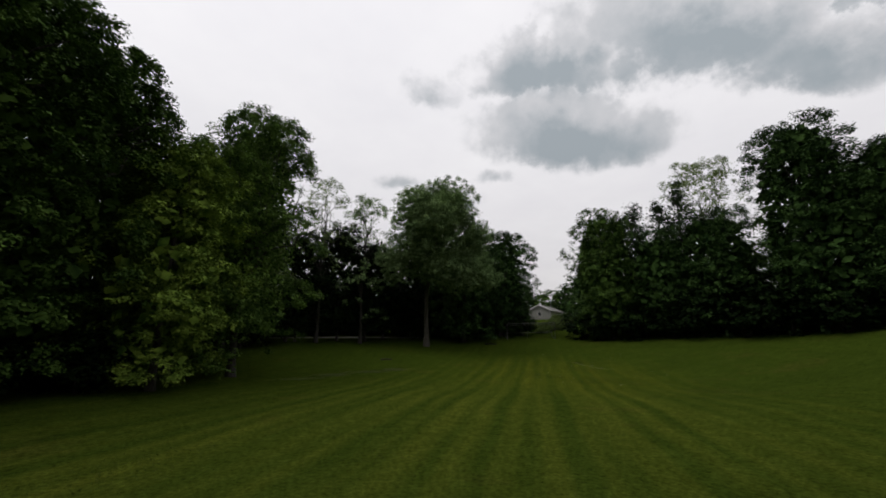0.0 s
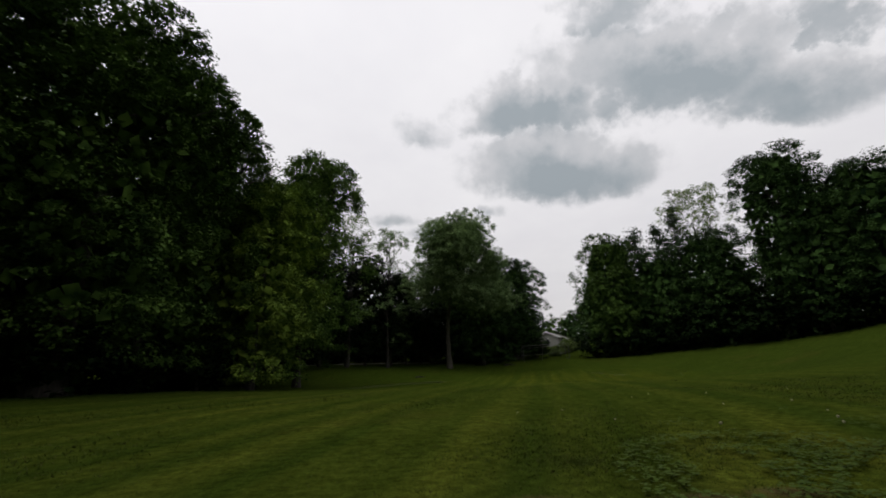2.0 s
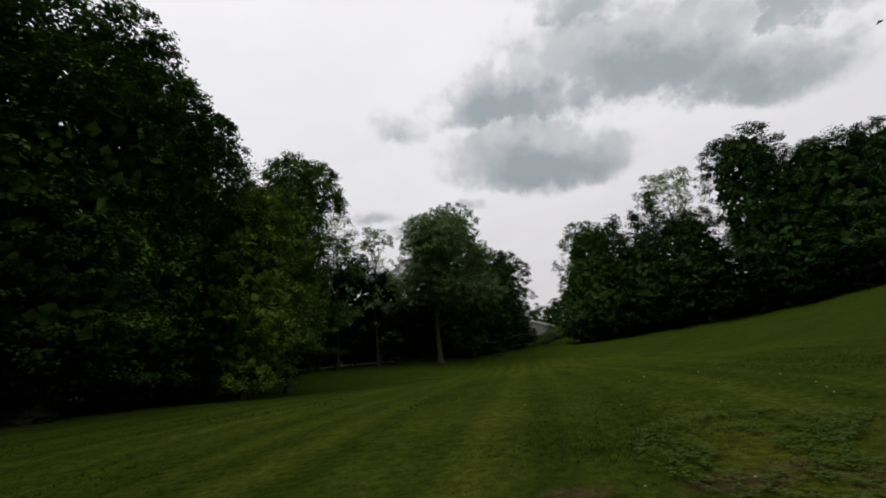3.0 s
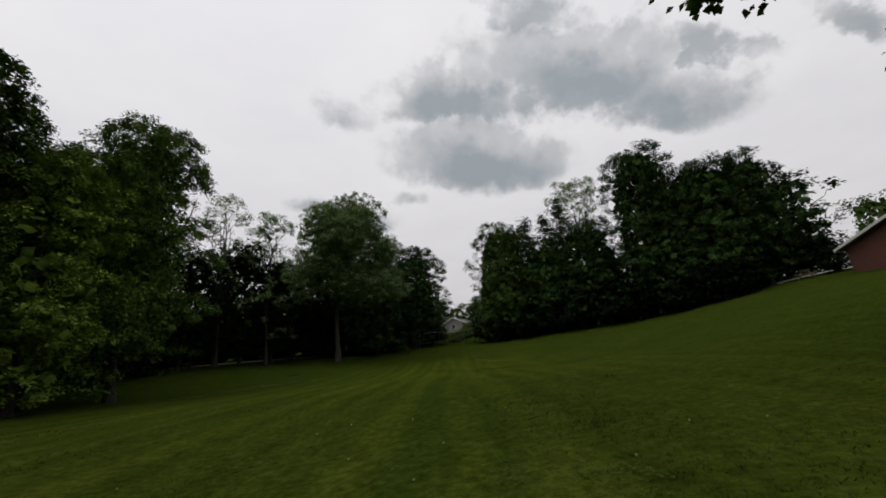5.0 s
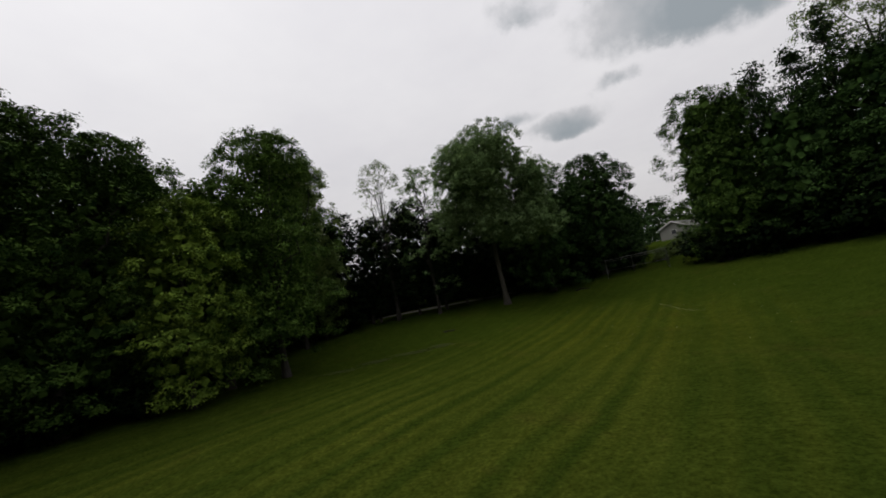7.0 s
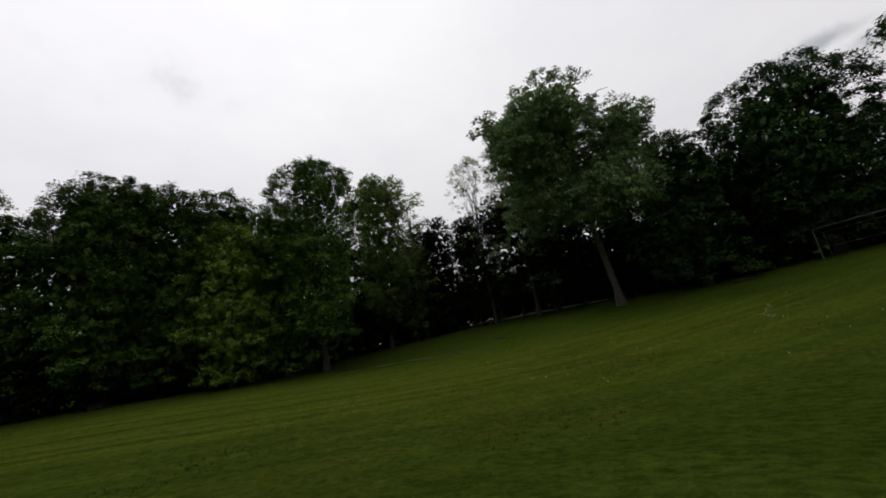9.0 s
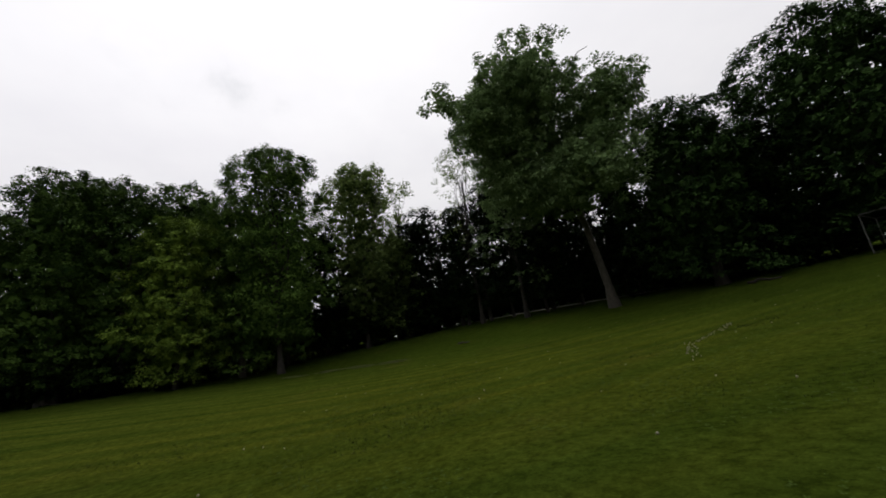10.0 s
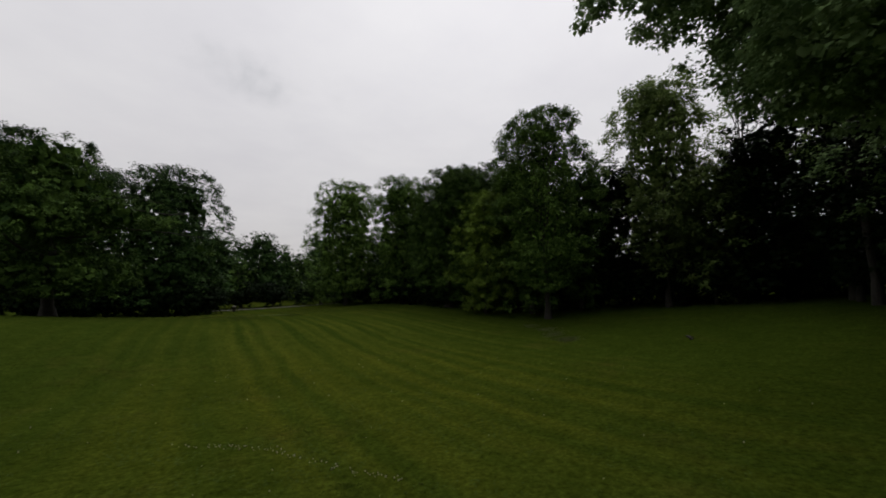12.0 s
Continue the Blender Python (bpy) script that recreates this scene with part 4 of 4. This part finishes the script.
def brick_material():
    m, t, sh, out = material("brick_wall")
    o = object_coord(t)
    b = t.nodes.new("ShaderNodeTexBrick")
    b.inputs["Scale"].default_value = 1.0
    b.inputs["Brick Width"].default_value, b.inputs["Row Height"].default_value, b.inputs["Mortar Size"].default_value = 0.21, 0.075, 0.008
    b.inputs["Color1"].default_value, b.inputs["Color2"].default_value = (0.115, 0.030, 0.016, 1), (0.075, 0.021, 0.013, 1)
    b.inputs["Mortar"].default_value = (0.065, 0.04, 0.03, 1)
    sp = t.nodes.new("ShaderNodeSeparateXYZ")
    t.links.new(o, sp.inputs[0])
    cb = t.nodes.new("ShaderNodeCombineXYZ")
    t.links.new(math_node(t, "ADD", sp.outputs[0], sp.outputs[1]), cb.inputs[0])
    t.links.new(sp.outputs[2], cb.inputs[1])
    t.links.new(cb.outputs[0], b.inputs["Vector"])
    stain = noise_node(t, o, 0.8, 5.0)
    c = mix_node(t, math_node(t, "MULTIPLY", stain.outputs[0], 0.4), b.outputs[0], (0.09, 0.035, 0.024))
    t.links.new(c, sh.inputs["Base Color"])
    sh.inputs["Roughness"].default_value = 0.9
    bump(t, sh, b.outputs["Fac"], -0.4, 0.01)
    return m


BRICK = brick_material()
WHITE = plain("white_paint", (0.62, 0.61, 0.58), 0.5, 0.15)
SIDING = plain("pale_siding", (0.18, 0.18, 0.16), 0.7, 0.2, 1.2)
SHINGLE = plain("grey_shingle", (0.11, 0.105, 0.10), 0.9, 0.4, 6.0)
PALEROOF = plain("pale_roof", (0.15, 0.147, 0.135), 0.85, 0.3, 4.0)
STEEL = plain("galvanised_pipe", (0.15, 0.15, 0.145), 0.45, 0.3, 5.0, 0.6)
TIMBER = plain("weathered_timber", (0.26, 0.20, 0.12), 0.85, 0.4, 6.0)
ROTTEN = plain("dark_wood", (0.028, 0.022, 0.016), 0.95, 0.5, 6.0)
GLASS = plain("dark_window_glass", (0.02, 0.022, 0.025), 0.08, 0.1)
STONE = plain("pale_stone", (0.30, 0.28, 0.25), 0.9, 0.35, 5.0)


def box(bm, lo, hi, bevel=0.0):
    r = bmesh.ops.create_cube(bm, size=1.0)
    for v in r["verts"]:
        v.co = Vector([lo[i] + (v.co[i] + 0.5) * (hi[i] - lo[i]) for i in range(3)])
    if bevel:
        es = list({e for v in r["verts"] for e in v.link_edges})
        bmesh.ops.bevel(bm, geom=es, offset=bevel, segments=2, affect="EDGES", clamp_overlap=True)


def box_part(name, parent, lo, hi, mat, bevel=0.01, label=""):
    bm = bmesh.new()
    box(bm, lo, hi, bevel)
    return part(name, bm, mat, parent, label)


def prism_part(name, parent, outline, x0, x1, mat, label=""):
    """A solid whose outline (y, z) is drawn out along x."""
    bm = bmesh.new()
    a = [bm.verts.new((x0, y, z)) for y, z in outline]
    b = [bm.verts.new((x1, y, z)) for y, z in outline]
    n = len(outline)
    bm.faces.new(a[::-1])
    bm.faces.new(b)
    for i in range(n):
        bm.faces.new((a[i], a[(i + 1) % n], b[(i + 1) % n], b[i]))
    bmesh.ops.recalc_face_normals(bm, faces=bm.faces)
    return part(name, bm, mat, parent, label)


def pipe_part(name, parent, a, b, r, mat):
    pts = np.linspace(np.array(a, float), np.array(b, float), 4)
    return link_mesh(name, *tube(pts, [r] * 4, 8, 3), mat, parent, smooth=True)


def gable_house(name, x, y, turn, width, depth, eave, ridge, wall, roof, label, z=None, over=0.5, windows=()):
    """The gable end is the face at local x = 0, width along y; the house runs back along +x."""
    root = thing(name, x, y, label, "house", turn=turn, z=z)
    h = width / 2
    prism_part("wall", root, [(-h, -1.0), (h, -1.0), (h, eave), (0, ridge), (-h, eave)], 0, depth, wall)
    k = (ridge - eave) / h
    for sgn, nm in ((1, "roof"), (-1, "roof")):
        o = [(sgn * (h + over), eave - k * over), (0, ridge), (0, ridge + 0.18), (sgn * (h + over), eave - k * over + 0.18)]
        prism_part(nm, root, o, -over, depth + over, roof)
        o = [(sgn * (h + over), eave - k * over - 0.02), (0, ridge - 0.02), (0, ridge + 0.2), (sgn * (h + over), eave - k * over + 0.2)]
        prism_part("bargeboard", root, o, -over - 0.04, -over, WHITE, "white painted bargeboard")
        box_part("gutter", root, (-over, sgn * (h + over) - 0.06, eave - k * over - 0.06), (depth + over, sgn * (h + over) + 0.06, eave - k * over + 0.06), WHITE, 0.02)
    for wy, wz, ww, wh in windows:
        w = box_part("window", root, (-0.05, wy - ww / 2 - 0.07, wz - 0.07), (-0.004, wy + ww / 2 + 0.07, wz + wh + 0.07), WHITE, 0.01)
        box_part("pane", w, (-0.062, wy - ww / 2, wz), (-0.052, wy + ww / 2, wz + wh), GLASS, 0.0)
    return root


gable_house("brick_house", 41.0, 15.6, -19.0, 9.6, 13.0, 2.62, 3.95, BRICK, SHINGLE, "red brick house with a white-trimmed gable above the lawn", z=4.45, windows=((-2.0, 0.9, 1.2, 1.2),))
gable_house("far_house", 25.6, 104.0, 55.0, 6.5, 11.0, 2.5, 4.0, SIDING, PALEROOF, "pale sided house with a light roof beyond the lawn", windows=((0.0, 1.0, 1.0, 1.1),))


def goal(x, y, turn):
    root = thing("football_goal", x, y, "weathered metal football goal frame at the lawn's far end", "goal", turn=turn)
    w, h, d = 7.3, 2.44, 1.9
    dz = float(land(x + w, y)) - float(land(x, y))
    f = lambda px: dz * px / w
    for px in (0, w):
        pipe_part("post", root, (px, 0, f(px) - 0.2), (px, 0, f(px) + h), 0.040, STEEL)
        pipe_part("rear_post", root, (px, d, f(px) - 0.1), (px, d, f(px) + h * 0.9), 0.030, STEEL)
        pipe_part("top_stay", root, (px, 0, f(px) + h), (px, d, f(px) + h * 0.9), 0.030, STEEL)
        pipe_part("ground_stay", root, (px, 0, f(px) + 0.08), (px, d, f(px) + 0.1), 0.026, STEEL)
    pipe_part("crossbar", root, (0, 0, h), (w, 0, f(w) + h), 0.040, STEEL)
    pipe_part("rear_bar", root, (0, d, h * 0.42), (w, d, f(w) + h * 0.42), 0.030, STEEL)
    pipe_part("rear_top_bar", root, (0, d, h * 0.9), (w, d, f(w) + h * 0.9), 0.026, STEEL)
    pipe_part("brace", root, (w * 0.45, d, f(w * 0.45)), (w * 0.45, 0, f(w * 0.45) + h), 0.026, STEEL)
    return root


goal(9.2, 57.2, -2.0)

# a bright bank of shrubs before the far house
for k, (x, y, r, h) in enumerate([(18.5, 70.0, 1.6, 1.5), (20.8, 72.0, 1.8, 1.9), (17.0, 66.5, 1.3, 1.0), (23.5, 76.0, 2.2, 2.4)]):
    bush("garden_shrub", x, y, r, h, "bright yellow-green garden shrub by the far house", BRIGHT, 90 + k, "garden shrubs", gap=0.6, per=18, spread=0.5, size=0.22)

# beside the brick house
table = thing("picnic_table", 44.0, 24.7, "weathered yellowish wooden picnic table near the wood", "table", turn=35)
for k in range(5):
    box_part("board", table, (-0.9, -0.36 + k * 0.145, 0.72), (0.9, -0.225 + k * 0.145, 0.76), TIMBER)
for sy in (-0.72, 0.58):
    box_part("seat", table, (-0.9, sy, 0.42), (0.9, sy + 0.14, 0.46), TIMBER)
    box_part("seat", table, (-0.9, sy + 0.15 if sy > 0 else sy - 0.15, 0.42), (0.9, sy + 0.29 if sy > 0 else sy - 0.01, 0.46), TIMBER)
for px in (-0.6, 0.6):
    box_part("cross_beam", table, (px - 0.04, -0.8, 0.34), (px + 0.04, 0.8, 0.42), TIMBER)
    for sgn in (-1, 1):
        pipe_part("leg", table, (px, sgn * 0.6, -0.1), (px, sgn * 0.2, 0.72), 0.05, TIMBER)
# a small post with a pale cap and a gravel lane at the lawn's near end
marker = thing("marker_post", -5.0, -34.0, "short dark post with a pale flat cap", "post")
box_part("shaft", marker, (-0.2, -0.2, -0.3), (0.2, 0.2, 0.85), ROTTEN, 0.03)
box_part("cap", marker, (-0.32, -0.32, 0.85), (0.32, 0.32, 1.0), STONE, 0.03, "pale flat stone cap")


def strip(name, pts, half, mat, label, category, lift=0.03):
    pts = np.asarray(pts, float)
    t = np.linspace(0, len(pts) - 1, len(pts) * 8)
    xy = np.stack([np.interp(t, np.arange(len(pts)), pts[:, i]) for i in range(2)], -1)
    g = np.gradient(xy, axis=0)
    nrm = np.stack([-g[:, 1], g[:, 0]], -1) / np.linalg.norm(g, axis=1)[:, None]
    rows = [xy + nrm * o for o in np.linspace(-half, half, 4)]
    v = np.concatenate([np.c_[r, land(r[:, 0], r[:, 1]) + lift + (0.02 if 0 < i < 3 else 0)] for i, r in enumerate(rows)])
    n = len(xy)
    i = np.arange(4 * n).reshape(4, n)
    f = np.stack([i[:-1, :-1], i[:-1, 1:], i[1:, 1:], i[1:, :-1]], -1).reshape(-1, 4)
    return tagged(link_mesh(name, v, f, mat, smooth=True), label, category, kind="structure")


GRAVEL_AND_LIT_LAWN = plain("gravel_and_lit_lawn", (0.13, 0.125, 0.10), 0.95, 0.4, 8.0)
PALEGRAVEL = plain("concrete_drive", (0.36, 0.35, 0.33), 0.9, 0.3, 4.0)
strip("lane", [(-26, -27), (-15, -33), (-6, -39), (0, -44)], 1.1, GRAVEL_AND_LIT_LAWN, "pale gravel lane along the lawn's near end", "lane", 0.06)

# pale strip stands in for the lit lawn of a clearing behind the trees
strip("track", [(-27, 45), (-21, 47.8), (-15, 51.0), (-10, 54.0), (-4, 58)], 0.9, GRAVEL_AND_LIT_LAWN, "pale strip behind the trees in place of lit lawn in a clearing", "track", 0.05)
strip("driveway", [(43.8, 27.4), (45.4, 25.6), (47.0, 23.2), (49.0, 21.0)], 0.8, PALEGRAVEL, "pale driveway beside a brick house", "driveway", 0.05)

# fallen wood
def fallen(name, x, y, turn, length, r, label, seed):
    rng = np.random.default_rng(seed)
    root = thing(name, x, y, label, "branch", turn=turn)
    p = limb_points((-length / 2, 0, r * 0.8), (length / 2, 0.1, r * 0.9), rng, 0.02)
    p[:, 2] = np.maximum(p[:, 2], r * 0.6)
    link_mesh("stem", *tube(p, np.linspace(r, r * 0.5, 7), 7, seed), ROTTEN, root, smooth=True)
    for k in range(3):
        q = p[2 + k]
        e = q + np.array([0.35 * length * 0.3, (-1) ** k * length * 0.16, 0.05])
        link_mesh("twig", *tube(limb_points(q, e, rng, 0.02, 4), np.linspace(r * 0.4, r * 0.15, 4), 5, seed), ROTTEN, root, smooth=True)
    return root


fallen("fallen_branch", -6.2, 36.8, 15, 1.1, 0.07, "short dark fallen branch lying on the lawn", 5)
fallen("fallen_log", 6.0, 51.8, 8, 1.7, 0.09, "dark log lying at the lawn's edge under maples", 6)


# ---- grass, clover and weeds close to the walk ----
def blade_material(name, dark, light, dry):
    m, t, sh, out = material(name)
    rnd = t.nodes.new("ShaderNodeNewGeometry").outputs["Random Per Island"]
    n = noise_node(t, object_coord(t), 0.8, 4.0)
    c = mix_node(t, n.outputs[0], dark, light)
    c = mix_node(t, math_node(t, "MULTIPLY", math_node(t, "GREATER_THAN", rnd, 0.86), 0.7), c, dry)
    c = mix_node(t, math_node(t, "MULTIPLY", rnd, 0.35), c, dark)
    t.links.new(c, sh.inputs["Base Color"])
    sh.inputs["Roughness"].default_value = 0.7
    sh.inputs["Specular IOR Level"].default_value = 0.04
    return m


BLADE = blade_material("grass_blade", (0.022, 0.037, 0.0045), (0.048, 0.066, 0.009), (0.085, 0.072, 0.025))
CLOVER = blade_material("clover_leaf", (0.026, 0.049, 0.006), (0.056, 0.086, 0.013), (0.058, 0.082, 0.017))
BLOOM = plain("clover_bloom", (0.27, 0.25, 0.16), 0.8, 0.3, 40.0)
STRAW = blade_material("dry_grass_blade", (0.06, 0.075, 0.024), (0.11, 0.125, 0.045), (0.15, 0.15, 0.07))


def scatter(cx, cy, reach, n, rng, power=0.85):
    a, r = rng.uniform(0, 2 * np.pi, n), reach * rng.uniform(0, 1, n) ** power
    return cx + np.cos(a) * r, cy + np.sin(a) * r, r


def blades(name, x, y, rng, height, mat, label, per=4, width=0.006, splay=0.5):
    n = len(x) * per
    bx, by = np.repeat(x, per) + rng.normal(0, 0.018, n), np.repeat(y, per) + rng.normal(0, 0.018, n)
    bz = land(bx, by) - 0.012
    h = np.repeat(height, per) * rng.uniform(0.6, 1.25, n)
    a, b = rng.uniform(0, 2 * np.pi, n), rng.uniform(0, 2 * np.pi, n)
    wv = np.repeat(np.broadcast_to(width, x.shape), per)
    side = np.stack([np.cos(a) * wv, np.sin(a) * wv, np.zeros(n)], -1)
    base = np.stack([bx, by, bz], -1)
    lean = np.stack([np.cos(b), np.sin(b), np.zeros(n)], -1) * (h * splay * rng.uniform(0.3, 1.3, n))[:, None]
    tip = base + lean + np.stack([np.zeros(n), np.zeros(n), h], -1)
    v = np.stack([base - side, base + side, tip], 1).reshape(-1, 3)
    ob = link_mesh(name, v, np.arange(len(v)).reshape(-1, 3), mat)
    return tagged(ob, label, "grass", kind="stuff")


rng = np.random.default_rng(17)
xs, ys, rs = [], [], []
for cx, cy, reach, n in ((-2.0, -1.5, 11.0, 30000), (4.0, 1.0, 9.0, 9000), (16.5, 27.0, 11.0, 22000), (13.0, 36.0, 11.0, 16000)):
    x, y, r = scatter(cx, cy, reach, n, rng)
    xs.append(x), ys.append(y), rs.append(r)
x, y, r = np.concatenate(xs), np.concatenate(ys), np.concatenate(rs)
blades("grass", x, y, rng, 0.024 + 0.0007 * r, BLADE, "short mown green grass blades", 3, 0.0030 + 0.0005 * r, 1.1)

# clover: rounded leaflets low in the grass, in patches
def clover(name, x, y, rng, size, mat, label):
    n = len(x)
    z = land(x, y) + rng.uniform(0.02, 0.05, n)
    a0 = rng.uniform(0, 2 * np.pi, n)
    vs = []
    for k in range(3):
        a = a0 + k * 2.094
        d = np.stack([np.cos(a), np.sin(a), rng.uniform(-0.1, 0.35, n)], -1)
        sd = np.stack([-np.sin(a), np.cos(a), np.zeros(n)], -1)
        c = np.stack([x, y, z], -1)
        s = size[:, None]
        vs.append(np.stack([c, c + d * s * 0.7 + sd * s * 0.45, c + d * s * 1.05, c + d * s * 0.7 - sd * s * 0.45], 1))
    v = np.concatenate(vs).reshape(-1, 3)
    return tagged(link_mesh(name, v, np.arange(len(v)).reshape(-1, 4), mat), label, "clover", kind="stuff")


def patchy(x, y, cut, scale=0.9):
    keep = np.array([noise.noise((a * scale, b * scale, 7.0)) > cut for a, b in zip(x, y)])
    return x[keep], y[keep]


x1, y1, _ = scatter(1.2, -2.3, 2.9, 8000, rng, 0.7)
x2, y2, _ = scatter(13.5, 33.0, 9.0, 14000, rng, 0.6)
x, y = patchy(np.r_[x1, x2], np.r_[y1, y2], 0.08)
wx, wy, _ = scatter(-0.4, -2.2, 1.5, 2000, rng, 0.6)
wx, wy = patchy(wx, wy, -0.05, 1.6)
clover("broad_weeds", wx, wy, rng, rng.uniform(0.022, 0.040, len(wx)), CLOVER, "low broad-leaved weeds beside bare earth")
clover("clover", x, y, rng, rng.uniform(0.012, 0.024, len(x)), CLOVER, "dark green clover leaves among the grass")

# white clover blooms in a loose line and scattered
u = rng.uniform(0, 1, 80)
lx, ly = np.interp(u, [0, 0.35, 0.7, 1], [14.4, 13.2, 12.8, 12.3]) + rng.normal(0, 0.06, 80), 31.8 + 4.9 * u + rng.normal(0, 0.12, 80)
sx, sy, _ = scatter(12.0, 34.0, 11.0, 90, rng, 0.6)
tx, ty, _ = scatter(0.6, -1.5, 5.0, 30, rng, 0.6)
x, y = np.r_[lx, sx, tx], np.r_[ly, sy, ty]
bm = bmesh.new()
bmesh.ops.create_icosphere(bm, subdivisions=1, radius=1.0)
bm.verts.ensure_lookup_table()
unit = np.array([v.co for v in bm.verts])
tri_faces = np.array([[v.index for v in f.verts] for f in bm.faces])
bm.free()
size = rng.uniform(0.009, 0.016, len(x))
pos = np.stack([x, y, land(x, y) + rng.uniform(0.045, 0.075, len(x))], -1)
v = (pos[:, None] + unit[None] * size[:, None, None]).reshape(-1, 3)
f = (tri_faces[None] + (np.arange(len(x)) * len(unit))[:, None, None]).reshape(-1, 3)
tagged(link_mesh("clover_blooms", v, f, BLOOM, smooth=True), "small white clover blooms in the lawn", "flowers", kind="stuff")

# pale streaks of dry grass in the swale
xs, ys = [], []
for cx, cy, ln, turn in ((-6.4, 29.2, 2.6, 0.35), (-8.6, 27.4, 2.0, 0.3), (-10.2, 25.2, 2.2, 0.4), (-4.6, 31.0, 1.6, 0.4)):
    n = 420
    a, b = rng.normal(0, ln * 0.33, n), rng.normal(0, 0.34, n)
    xs.append(cx + a * math.cos(turn) - b * math.sin(turn)), ys.append(cy + a * math.sin(turn) + b * math.cos(turn))
x, y = np.concatenate(xs), np.concatenate(ys)
blades("dry_grass", x, y, rng, np.full(len(x), 0.06), STRAW, "pale dry grass streaks in the lawn", 3, 0.012, 1.6)
